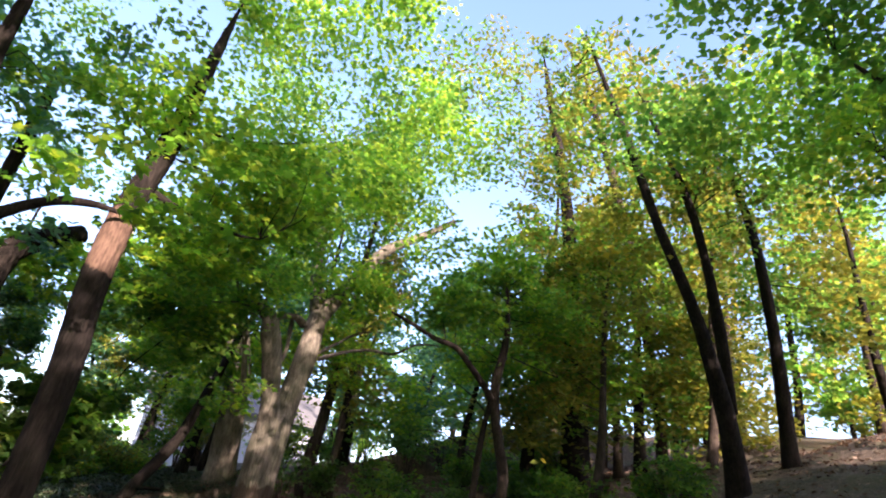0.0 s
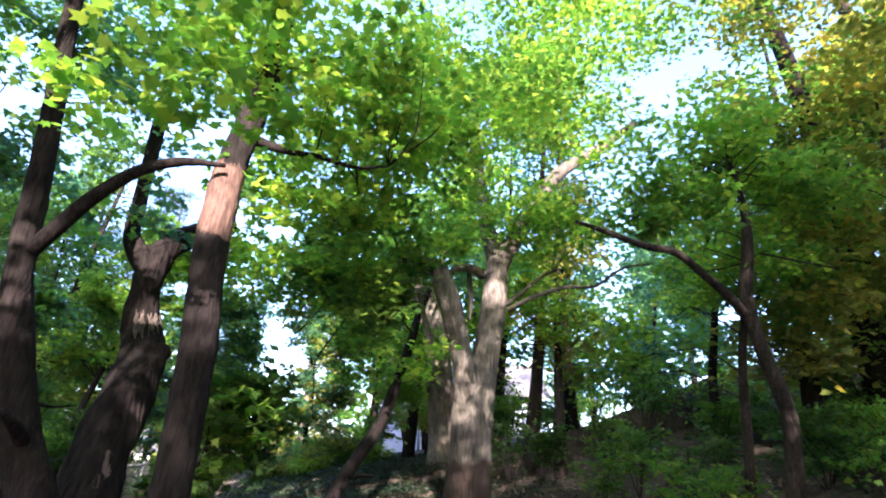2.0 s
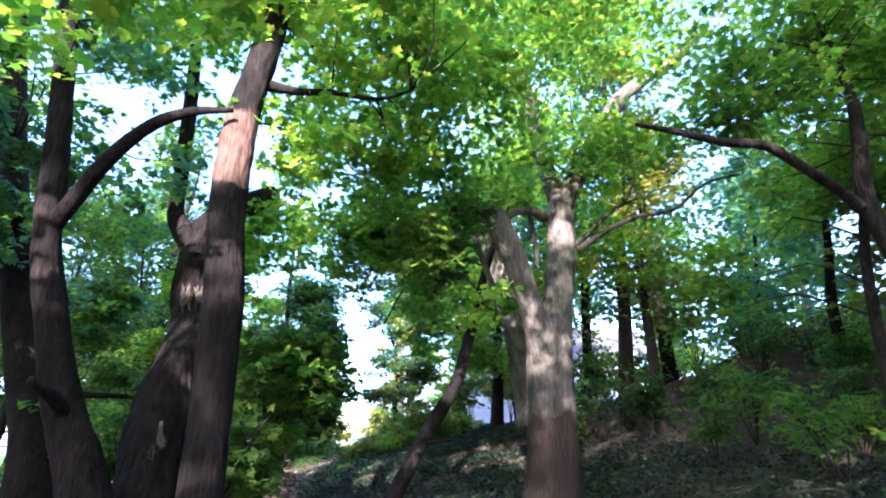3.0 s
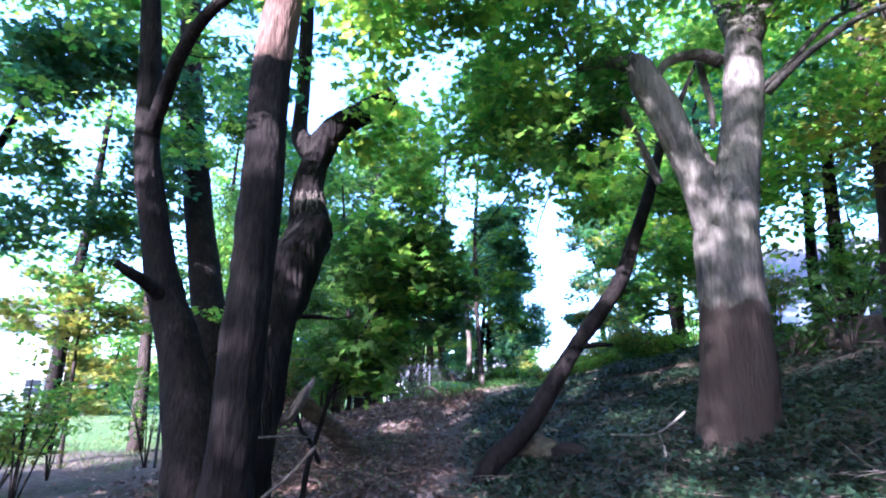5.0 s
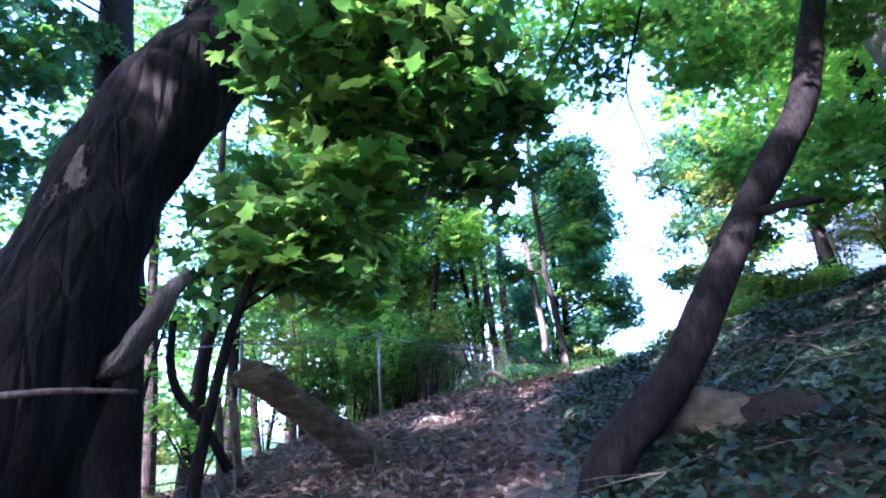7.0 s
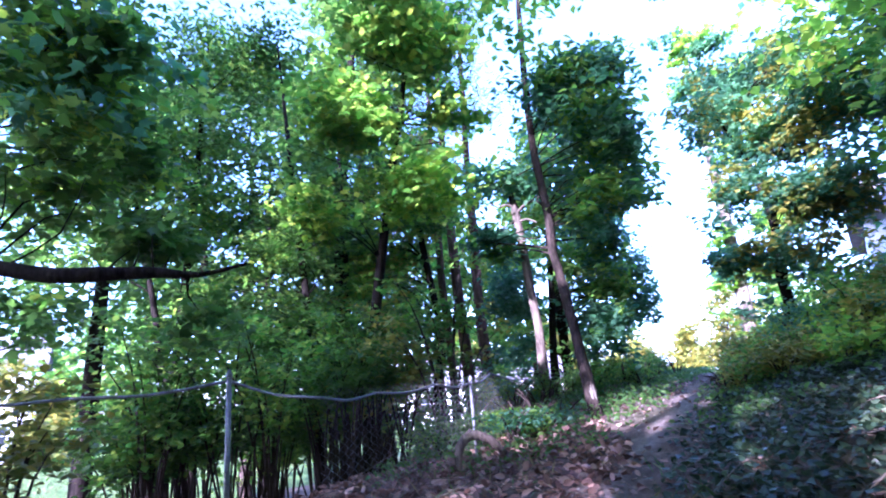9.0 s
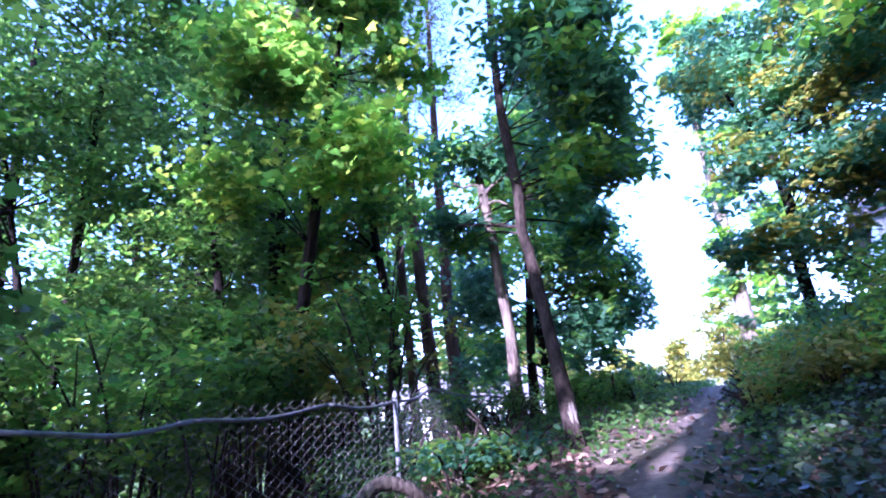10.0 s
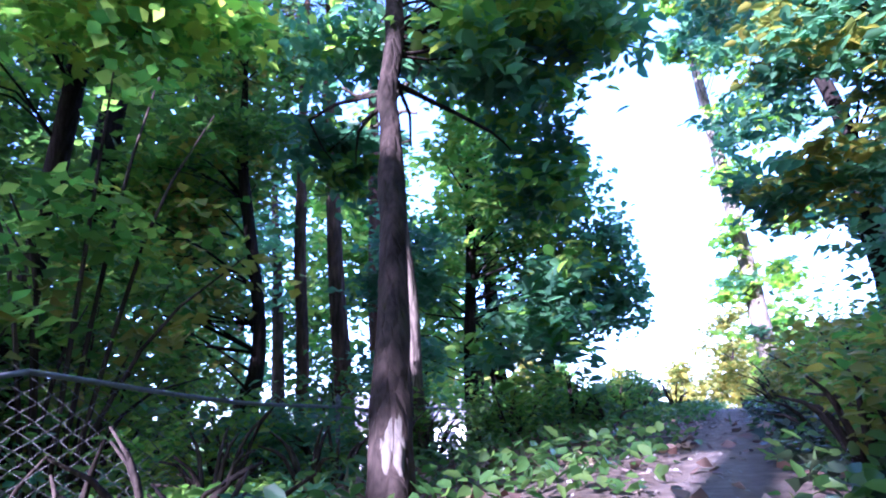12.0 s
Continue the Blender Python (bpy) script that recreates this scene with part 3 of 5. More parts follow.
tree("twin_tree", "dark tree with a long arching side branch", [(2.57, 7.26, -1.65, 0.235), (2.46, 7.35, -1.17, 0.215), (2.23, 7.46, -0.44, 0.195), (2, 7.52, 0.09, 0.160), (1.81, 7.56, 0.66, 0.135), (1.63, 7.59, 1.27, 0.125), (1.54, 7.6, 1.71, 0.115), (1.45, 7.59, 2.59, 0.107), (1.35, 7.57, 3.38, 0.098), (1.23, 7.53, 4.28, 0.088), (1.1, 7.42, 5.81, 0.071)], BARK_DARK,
     limbs=[[(1.55, 7.61, 1.71, 0.091), (1.73, 7.4, 2, 0.078), (1.95, 7.17, 2.35, 0.071), (2.26, 6.94, 2.67, 0.058), (2.59, 6.76, 2.81, 0.045), (2.94, 6.61, 2.84, 0.022)],
            [(2.03, 7.46, 0.03, 0.071), (1.95, 7.25, 0.16, 0.058), (1.87, 7.06, 0.23, 0.046), (1.81, 6.96, 0.28, 0.035)]],
     clumps=[(1.4, 7.4, 3.9, 0.68), (2.4, 7.7, 2.7, 0.59), (1.6, 8.3, 4.3, 0.75), (2.2, 9.0, 3.7, 0.59), (0.6, 7.9, 3.4, 0.81), (1.9, 7.4, 3.5, 0.58), (-0.3, 10.0, 1.8, 0.74), (-0.1, 8.2, 2.6, 0.68), (-0.6, 9.4, 1.9, 0.43), (-1.4, 11.3, 1.5, 0.84), (1.4, 9.2, 5.3, 0.83), (2.3, 8.8, 5.7, 0.79), (2.5, 10.1, 4.7, 0.74), (2.7, 7.4, 5.7, 0.74), (0.9, 8.0, 4.2, 0.56), (1.1, 10.4, 4.2, 0.66), (2.0, 8.5, 4.6, 0.65), (1.9, 11.6, 3.5, 0.74), (1.6, 13.5, 2.3, 0.93), (2.5, 11.3, 3.0, 0.65), (1.4, 8.9, 2.2, 0.46), (-0.4, 11.0, 1.8, 0.51), (1.7, 10.6, 3.6, 0.58), (-0.8, 7.4, 6.2, 1.4), (-1.4, 8.8, 5.4, 1.3), (0.2, 8.2, 6.6, 1.3), (-0.8, 7.4, 7.8, 1.6), (0.4, 10.2, 8.6, 1.6), (-1.6, 10.4, 8.6, 1.7), (0.2, 12.8, 8.6, 1.6), (2.2, 12.4, 9, 1.5), (-2.4, 13.4, 8.4, 1.6)],
     leaves=24000, leaf=LEAF_MID, size=0.1, shape=MAPLE, seed=7, twigs=40, second=(LEAF_COOL, 0.4), sides=40, furrow=0.022)
tree("woodland_tree", "straight dark trunk behind the twin tree", [(1.5, 10.05, -0.39, 0.259), (1.25, 10.29, 0.42, 0.24), (0.95, 10.56, 1.31, 0.22), (0.62, 10.85, 2.32, 0.215), (0.19, 11.23, 3.82, 0.202), (-0.27, 11.66, 5.69, 0.188), (-0.68, 12.05, 7.72, 0.168), (-1.2, 12.51, 10.63, 0.146)], BARK_DARK,
     clumps=[(-0.5, 9.7, 4.6, 0.70), (0.1, 9.5, 5.2, 0.70), (1.3, 9.0, 4.0, 0.46)],
     leaves=3000, leaf=LEAF_MID, size=0.1, shape=MAPLE, seed=8)
tree("old_grey_tree", "massive grey tree with forked stems and a broken limb", [(7.8, 8.53, -1.3, 0.442), (7.77, 8.44, -0.91, 0.397), (7.75, 8.34, -0.26, 0.354), (7.76, 8.29, 0.42, 0.319), (7.81, 8.3, 1.15, 0.321), (8.01, 8.32, 1.78, 0.242), (8.23, 8.39, 2.65, 0.226), (8.39, 8.49, 3.51, 0.208), (8.45, 8.56, 4.03, 0.184)], BARK_OLD,
     limbs=[[(7.7, 8.31, 0.95, 0.235), (7.5, 8.21, 1.56, 0.200), (7.35, 8.21, 2.02, 0.195), (7.19, 8.2, 2.49, 0.196), (7.02, 8.23, 2.86, 0.191), (6.94, 8.27, 3.13, 0.163), (6.66, 8.38, 3.27, 0.087), (6.27, 8.45, 3.2, 0.047)],
            [(8.41, 8.55, 3.83, 0.168), (8.37, 8.79, 4.67, 0.151), (8.37, 9, 5.57, 0.131), (8.33, 9.14, 6.73, 0.108), (8.24, 9.23, 8.46, 0.084)],
            [(8.42, 8.5, 3.64, 0.211), (8.78, 8.42, 4.31, 0.177), (9.19, 8.25, 5.12, 0.161), (9.63, 8.06, 5.91, 0.144), (10.14, 7.96, 6.42, 0.126), (10.86, 7.84, 7.03, 0.107), (11.76, 7.46, 7.95, 0.074)],
            [(8.17, 8.63, 3.47, 0.092), (7.83, 8.53, 3.5, 0.074), (7.42, 8.5, 3.36, 0.057), (7.28, 8.52, 3.14, 0.04)],
            [(7.94, 8.75, 3.61, 0.051), (8.04, 8.83, 3.29, 0.051), (8.12, 8.87, 2.94, 0.042), (8.12, 8.9, 2.64, 0.029)],
            [(8.47, 8.33, 2.9, 0.045), (8.8, 8.2, 3.21, 0.036), (9.1, 7.95, 3.54, 0.03), (9.47, 7.84, 3.74, 0.024), (9.77, 7.66, 3.83, 0.014)],
            [(8.46, 8.22, 2.78, 0.05), (8.63, 7.77, 2.97, 0.04), (8.91, 7.28, 3.11, 0.034), (9.2, 6.85, 3.11, 0.028), (9.34, 6.4, 3.35, 0.022), (9.67, 6.04, 3.43, 0.014)]],
     clumps=[(5.5, 7.9, 4.4, 1.02), (6.5, 7.2, 5.5, 1.28), (5.6, 8.1, 2.9, 0.80), (5.7, 7.3, 1.5, 0.63), (7.5, 6.6, 6.4, 1.03), (8.5, 7.5, 4.3, 0.98), (8.6, 6.1, 5.6, 1.03), (5.6, 8.4, 3.9, 0.88), (6.3, 7.5, 4.8, 0.88), (5.8, 8.3, 2.4, 0.74), (6.2, 7.7, 1.5, 0.46), (6.2, 8.1, 3.5, 0.84), (5.9, 9.2, 2.8, 0.93), (7.3, 7.9, 4.3, 0.85), (9.4, 8.1, 4.5, 0.91), (9.8, 9.3, 3.9, 0.84), (11.0, 9.3, 3.5, 1.02), (6.3, 9.4, 3.0, 0.80), (5.2, 9.2, 2.7, 0.77), (6.2, 12.9, 4.2, 0.74), (7.3, 13.0, 4.3, 0.74), (8.2, 13.2, 3.8, 0.56), (5.8, 13.6, 3.6, 0.49), (7, 6.2, 8.6, 1.6), (9.6, 6.2, 9.2, 1.7), (7.6, 10.4, 9, 1.6), (5.6, 8.2, 9.4, 1.5), (10.4, 9.2, 8.6, 1.7), (8.6, 8, 8, 1.6), (5.4, 6, 9.8, 1.4)],
     leaves=29000, leaf=LEAF_BRIGHT, size=0.1, shape=MAPLE, seed=9, sides=64, twigs=90, flare=0.2, second=(LEAF_MID, 0.45), furrow=0.02)
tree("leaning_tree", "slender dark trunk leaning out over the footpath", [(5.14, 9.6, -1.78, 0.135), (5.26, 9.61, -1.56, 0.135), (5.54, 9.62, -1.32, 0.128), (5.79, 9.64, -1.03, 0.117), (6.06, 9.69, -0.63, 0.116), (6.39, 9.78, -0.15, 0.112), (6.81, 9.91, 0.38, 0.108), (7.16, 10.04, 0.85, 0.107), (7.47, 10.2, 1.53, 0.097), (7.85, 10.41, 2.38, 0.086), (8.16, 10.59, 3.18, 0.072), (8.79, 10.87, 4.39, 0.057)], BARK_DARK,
     limbs=[[(6.39, 9.71, -0.15, 0.038), (6.66, 9.68, -0.11, 0.033), (6.86, 9.66, -0.11, 0.024)],
            [(6.41, 10.39, 2.66, 0.016), (6.28, 10.79, 2.23, 0.013), (6.18, 11.11, 1.80, 0.010), (6.32, 11.32, 1.36, 0.007), (6.46, 11.51, 0.84, 0.004)],
            [(6.18, 11.11, 1.80, 0.008), (6.04, 11.26, 1.61, 0.006), (5.92, 11.34, 1.52, 0.003)],
            [(5.79, 10.35, 2.62, 0.012), (5.64, 10.65, 2.30, 0.010), (5.42, 10.89, 2.04, 0.007), (5.22, 11.12, 1.72, 0.004)]],
     clumps=[(8.4, 12.4, 3.1, 0.66), (8.8, 11.5, 2.7, 0.65), (9.6, 13.1, 1.9, 0.76), (7.4, 12.2, 3.4, 0.58), (7.4, 11.9, 2.6, 0.60), (8.5, 12.2, 0.9, 0.51), (8.4, 14.2, 2.2, 0.45), (6.6, 10.0, 2.5, 0.42), (5.6, 10.1, 3.0, 0.45), (6.8, 9.6, 2.8, 0.50), (6.1, 9.6, 3.2, 0.60), (5.3, 9.8, 3.0, 0.50), (6.9, 9.3, 3.5, 0.60), (5.5, 9.5, 3.7, 0.60), (5.9, 12.8, 3.6, 0.45), (6.6, 12.5, 3.8, 0.45), (7.1, 12.5, 3.5, 0.40), (7.7, 12.7, 3.0, 0.36), (6.3, 12.7, 3.1, 0.4)],
     leaves=13500, leaf=LEAF_MID, size=0.1, shape=MAPLE, seed=11, twigs=24, flare=0.08, sides=30, furrow=0.014)
tree("slope_sapling", "thin pale crooked sapling on the dark bank", [(11.1, 5.06, -0.49, 0.123), (10.84, 4.88, 0.24, 0.116), (10.64, 4.73, 0.99, 0.109), (10.34, 4.73, 1.54, 0.103), (9.97, 4.71, 2.09, 0.095), (9.76, 4.67, 2.58, 0.089), (9.65, 4.51, 3.22, 0.082), (9.58, 4.44, 3.76, 0.06), (9.36, 4.42, 4.38, 0.038)], BARK_BROWN,
     limbs=[[(11.11, 5.66, -0.18, 0.079), (10.87, 5.48, 0.55, 0.075), (10.61, 5.31, 1.28, 0.071), (10.27, 5.07, 1.99, 0.062), (9.92, 4.74, 2.64, 0.053)],
            [(9.73, 4.74, 2.36, 0.073), (9.39, 4.74, 2.52, 0.065), (8.86, 4.83, 2.78, 0.057), (8.42, 4.9, 2.95, 0.053), (7.94, 5.07, 2.96, 0.048), (7.45, 5.21, 3.03, 0.037), (6.95, 5.37, 3.09, 0.023)]],
     clumps=[(8.5, 4.9, 3.8, 0.78), (9.2, 4.5, 5.0, 0.84), (10.4, 4.9, 3.5, 0.88), (10.8, 4.1, 4.5, 0.88), (8.8, 5.2, 4.1, 0.86), (10.3, 4.5, 4.5, 0.91), (10.9, 5.9, 3.4, 0.93), (12.2, 5.0, 3.6, 0.93), (10.4, 7.3, 2.3, 0.88), (8.4, 6.1, 3.7, 0.50)],
     leaves=9000, leaf=LEAF_MID, size=0.1, shape=MAPLE, seed=13, twigs=50, second=(LEAF_BRIGHT, 0.5))
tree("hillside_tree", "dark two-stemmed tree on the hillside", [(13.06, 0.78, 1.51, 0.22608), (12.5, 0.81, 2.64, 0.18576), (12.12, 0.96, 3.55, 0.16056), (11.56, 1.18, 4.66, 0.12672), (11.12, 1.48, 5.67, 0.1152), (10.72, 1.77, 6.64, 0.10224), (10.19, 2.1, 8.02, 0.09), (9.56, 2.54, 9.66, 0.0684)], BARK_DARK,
     limbs=[[(12.81, 0.77, 2.91, 0.1476), (12.51, 0.77, 3.88, 0.12744), (12.16, 0.82, 4.87, 0.1152), (11.89, 0.89, 5.71, 0.10152), (11.39, 1.08, 7, 0.08856), (10.96, 1.41, 8.21, 0.07488), (10.35, 1.84, 9.57, 0.05184)]],
     clumps=[(11.8, 0.4, 7.8, 1.70), (11.1, 1.7, 9.6, 1.86), (10.9, 4.1, 8.8, 1.61), (13.0, 3.2, 6.6, 1.21), (11.2, -0.4, 9.8, 1.59), (11.1, 0.9, 8.1, 1.36), (11.3, 1.8, 7.7, 0.95), (9.5, 5.7, 11.2, 1.59), (10.8, 4.5, 10.7, 1.45), (12.0, 5.1, 9.2, 1.20), (10.6, 2.9, 10.9, 1.34)],
     leaves=11000, leaf=LEAF_YELLOW, size=0.13, seed=15, second=(LEAF_MID, 0.5))
tree("hillside_tree", "slim trunk on the sunlit hillside", [(19.26, 3.21, 3.39, 0.182), (18.56, 3.25, 5.21, 0.168), (17.58, 3.39, 7.38, 0.171), (16.99, 3.57, 9.06, 0.158), (15.85, 3.94, 11.63, 0.145), (14.57, 4.4, 14.32, 0.112)], BARK_BROWN,
     clumps=[(16.2, 3.4, 10.6, 2.11), (15.4, 3.9, 13.6, 2.79), (17.9, 2.6, 8.9, 1.76), (16.6, 5.8, 8.9, 1.67)],
     leaves=5000, leaf=LEAF_YELLOW, size=0.17, shape=FLAKE, seed=17)
tree("hillside_tree", "dark leaning tree at the top of the bank", [(15.06, -0.23, 3.23, 0.16344), (14.46, -0.22, 4.94, 0.14256), (14.01, -0.15, 6.3, 0.12096), (13.73, -0.04, 7.57, 0.10728), (13.06, 0.32, 9.39, 0.08352)], BARK_DARK,
     clumps=[(14.2, -0.1, 9.3, 2.01), (15.7, -0.2, 6.9, 1.61), (12.9, 0.5, 10.7, 1.75)],
     leaves=4500, leaf=LEAF_MID, size=0.13, shape=FLAKE, seed=19)
tree("hillside_tree", "dense dark low-branched tree on the bank", [(15.33, 4.8, 2.85, 0.362), (14.88, 4.73, 4.19, 0.337), (14.54, 4.67, 5.31, 0.297), (14.17, 4.64, 6.45, 0.226), (13.36, 4.68, 9.19, 0.173), (12.25, 4.99, 12.54, 0.132)], BARK_DARK,
     clumps=[(13.1, 4.3, 4.8, 1.48), (12.3, 5.1, 5.1, 1.34), (14.1, 3.4, 4.5, 1.34), (12.9, 4.7, 3.5, 1.16), (11.5, 5.5, 3.5, 0.87), (13.8, 3.9, 6.7, 1.59), (12.5, 4.9, 7.3, 1.45), (15.9, 6.6, 6.1, 1.21), (15.1, 5.1, 5.2, 1.61), (15.8, 4.2, 4.2, 1.42)],
     leaves=11000, leaf=LEAF_MID, size=0.13, shape=FLAKE, seed=21, second=(LEAF_YELLOW, 0.3))
tree("woodland_tree", "grey trunk half hidden by leaves", [(10.45, 12.64, 0.98, 0.362), (9.9, 12.43, 3.03, 0.325), (9.23, 12.51, 4.71, 0.256), (9.03, 12.71, 5.17, 0.229)], BARK_GREY,
     clumps=[(7.7, 12.4, 5.7, 1.74), (7.6, 10.7, 9.2, 2.17), (11.0, 8.3, 10.8, 2.01), (5.8, 13.5, 7.5, 1.88), (5.4, 16.3, 4.9, 1.08)],
     leaves=6000, leaf=LEAF_MID, size=0.14, shape=FLAKE, seed=23)
tree("trail_tree", "leaning brown trunk with a peeling sunlit patch", [(5.68, 15.95, -0.60, 0.066), (5.67, 16.12, -0.26, 0.064), (5.66, 16.35, 0.23, 0.053), (5.64, 16.57, 0.72, 0.058), (5.62, 16.74, 1.13, 0.053), (5.60, 16.85, 1.42, 0.051), (5.63, 17.02, 1.89, 0.058), (5.62, 17.24, 2.58, 0.053), (5.61, 17.45, 3.34, 0.051), (5.69, 17.83, 4.85, 0.051), (5.85, 18.29, 7.19, 0.044)], BARK_SPLIT,
     clumps=[(6.24, 17.13, 1.97, 0.40), (6.53, 17.13, 2.04, 0.540), (6.31, 17.34, 3.87, 0.905), (6.61, 17.27, 3.07, 0.504), (6.31, 18.51, 3.14, 0.635), (6.97, 18.15, 2.85, 0.533), (7.12, 18.44, 1.97, 0.292), (6.61, 18.73, 2.55, 0.474), (5.00, 18.66, 2.04, 0.496), (6.97, 17.78, 1.17, 0.431), (6.90, 18.29, 0.58, 0.453), (6.46, 18.44, 0.22, 0.453), (5.07, 18.37, 2.99, 0.584), (6.9, 17.6, 2.3, 0.42), (6.6, 17.3, 3.1, 0.50), (7.0, 17.3, 1.7, 0.28), (6.7, 18.8, 1.7, 0.50), (6.3, 17.7, 2.4, 0.45), (6.3, 17.4, 4.0, 0.55), (6.6, 17.1, 4.2, 0.40)],
     leaves=18000, leaf=LEAF_COOL, size=0.13, seed=25, twigs=40, second=(LEAF_MID, 0.35), sides=36, furrow=0.014)
tree("snag", "dead snapped trunk with bare twigs at its top", [(5.53, 18.59, -0.91, 0.107), (5.54, 18.60, -0.55, 0.096), (5.53, 18.61, 0.04, 0.080), (5.53, 18.62, 0.66, 0.069), (5.47, 18.64, 1.31, 0.071), (5.44, 18.66, 1.91, 0.066), (5.39, 18.67, 2.45, 0.068), (5.36, 18.68, 2.73, 0.055)], DEAD_WOOD,
     limbs=[[(5.39, 18.67, 2.52, 0.030), (5.53, 18.56, 2.62, 0.025), (5.65, 18.47, 2.66, 0.020), (5.77, 18.36, 2.76, 0.012)],
            [(5.38, 18.67, 2.61, 0.030), (5.25, 18.64, 2.68, 0.021), (5.11, 18.65, 2.65, 0.017), (4.99, 18.56, 2.69, 0.012)],
            [(5.40, 18.67, 2.36, 0.026), (5.53, 18.51, 2.36, 0.017), (5.67, 18.38, 2.25, 0.012)],
            [(5.39, 18.67, 2.43, 0.026), (5.27, 18.70, 2.34, 0.017), (5.07, 18.71, 2.27, 0.012)]], seed=27, jagged=0.2, group="trunks by the fence")
tree("pine_tree", "tall straight pine with dead lower branches", [(4.82, 22.28, -0.79, 0.134), (4.76, 22.24, 0.53, 0.126), (4.72, 22.21, 1.69, 0.118), (4.75, 22.20, 3.03, 0.109), (4.74, 22.18, 4.74, 0.088), (4.80, 22.18, 7.66, 0.067)], BARK_PINE,
     clumps=[(4.85, 21.58, 6.35, 0.869), (4.56, 21.51, 7.81, 1.022)],
     leaves=3500, leaf=NEEDLES, size=0.164, shape=NEEDLE, seed=31, twigs=40, group="pines beyond the fence")
tree("pine_tree", "tall straight pine with dead lower branches", [(4.37, 21.74, -0.32, 0.118), (4.34, 21.59, 0.73, 0.120), (4.28, 21.50, 1.82, 0.111), (4.25, 21.47, 2.74, 0.101), (4.20, 21.36, 4.42, 0.082), (4.23, 21.16, 6.99, 0.061)], BARK_PINE,
     clumps=[(3.90, 21.14, 5.11, 0.818), (3.76, 21.07, 6.72, 0.964)],
     leaves=3500, leaf=NEEDLES, size=0.164, shape=NEEDLE, seed=32, twigs=40, group="pines beyond the fence")
tree("pine_tree", "tall straight pine with dead lower branches", [(4.07, 20.78, -0.10, 0.079), (4.04, 20.78, 0.88, 0.076), (3.98, 20.80, 1.92, 0.073), (3.98, 20.81, 3.03, 0.070), (3.96, 20.83, 4.45, 0.056), (4.00, 20.86, 6.81, 0.042)], BARK_PINE,
     clumps=[(3.39, 20.99, 5.62, 0.818), (2.96, 21.07, 4.16, 0.679), (3.61, 21.14, 3.80, 0.562)],
     leaves=3500, leaf=NEEDLES, size=0.164, shape=NEEDLE, seed=33, twigs=40, group="pines beyond the fence")
tree("woodland_tree", "dark trunk beyond the wire fence", [(3.82, 19.86, -0.94, 0.112), (3.85, 19.70, -0.10, 0.096), (3.95, 19.61, 0.74, 0.062), (3.72, 19.51, 2.42, 0.061), (3.70, 19.48, 3.31, 0.047)], BARK_DARK,
     clumps=[(2.96, 19.46, 1.75, 0.818), (3.32, 19.39, 0.80, 0.694), (2.44, 19.24, 1.17, 0.781), (3.17, 19.61, 2.48, 0.752)],
     leaves=5500, leaf=LEAF_MID, size=0.107, shape=FLAKE, seed=35, second=(LEAF_YELLOW, 0.2))
tree("pine_tree", "tall pine with a bushy crown", [(2.26, 19.69, -1.10, 0.161), (2.26, 19.52, 0.38, 0.145), (2.26, 19.45, 1.74, 0.129), (2.26, 19.41, 2.99, 0.123), (2.36, 19.47, 4.47, 0.107), (2.50, 19.63, 6.15, 0.079), (2.66, 19.71, 7.54, 0.047)], BARK_DARK,
     clumps=[(2.23, 19.90, 6.64, 1.285), (3.25, 19.83, 5.47, 1.131), (2.96, 19.53, 3.87, 0.847), (1.86, 19.53, 5.11, 0.876), (3.61, 20.26, 6.72, 1.088)],
     leaves=7000, leaf=NEEDLES, size=0.164, shape=NEEDLE, seed=37, second=(LEAF_MID, 0.5))
tree("woodland_tree", "slim forked tree beyond the fence", [(0.31, 17.77, -1.21, 0.061), (0.38, 17.49, -0.20, 0.056), (0.13, 17.47, 0.42, 0.058), (0.04, 17.45, 1.04, 0.047), (-0.34, 17.41, 2.81, 0.042)], BARK_DARK,
     clumps=[(-0.69, 17.20, 3.58, 0.912), (0.25, 17.42, 2.92, 0.832), (-0.91, 16.69, 2.77, 0.832), (-1.06, 17.93, 2.26, 0.606), (-0.48, 15.59, 3.80, 0.818), (2.30, 18.51, 3.07, 0.584), (1.93, 19.53, 1.17, 0.453), (1.57, 19.17, 2.26, 0.562)],
     leaves=11000, leaf=LEAF_DARK, size=0.098, seed=39, second=(LEAF_MID, 0.5))
tree("woodland_tree", "slim dark tree beyond the fence", [(-0.30, 18.50, -1.21, 0.074), (-0.23, 18.26, -0.33, 0.066), (-0.02, 18.16, 0.63, 0.059), (0.23, 17.97, 2.50, 0.053), (0.35, 17.91, 4.40, 0.042)], BARK_DARK,
     clumps=[(0.40, 17.86, 4.01, 0.993), (1.06, 18.00, 2.26, 0.956), (0.33, 17.93, 1.09, 0.664), (-0.33, 17.49, 5.33, 0.818), (0.91, 18.29, 5.33, 0.883), (3.25, 18.80, 3.50, 0.620), (3.90, 19.46, 2.70, 0.540), (2.30, 19.61, 2.19, 0.540), (4.49, 19.53, 3.65, 0.511), (3.32, 20.19, 1.53, 0.511)],
     leaves=13000, leaf=LEAF_DARK, size=0.098, seed=41, second=(LEAF_MID, 0.3))
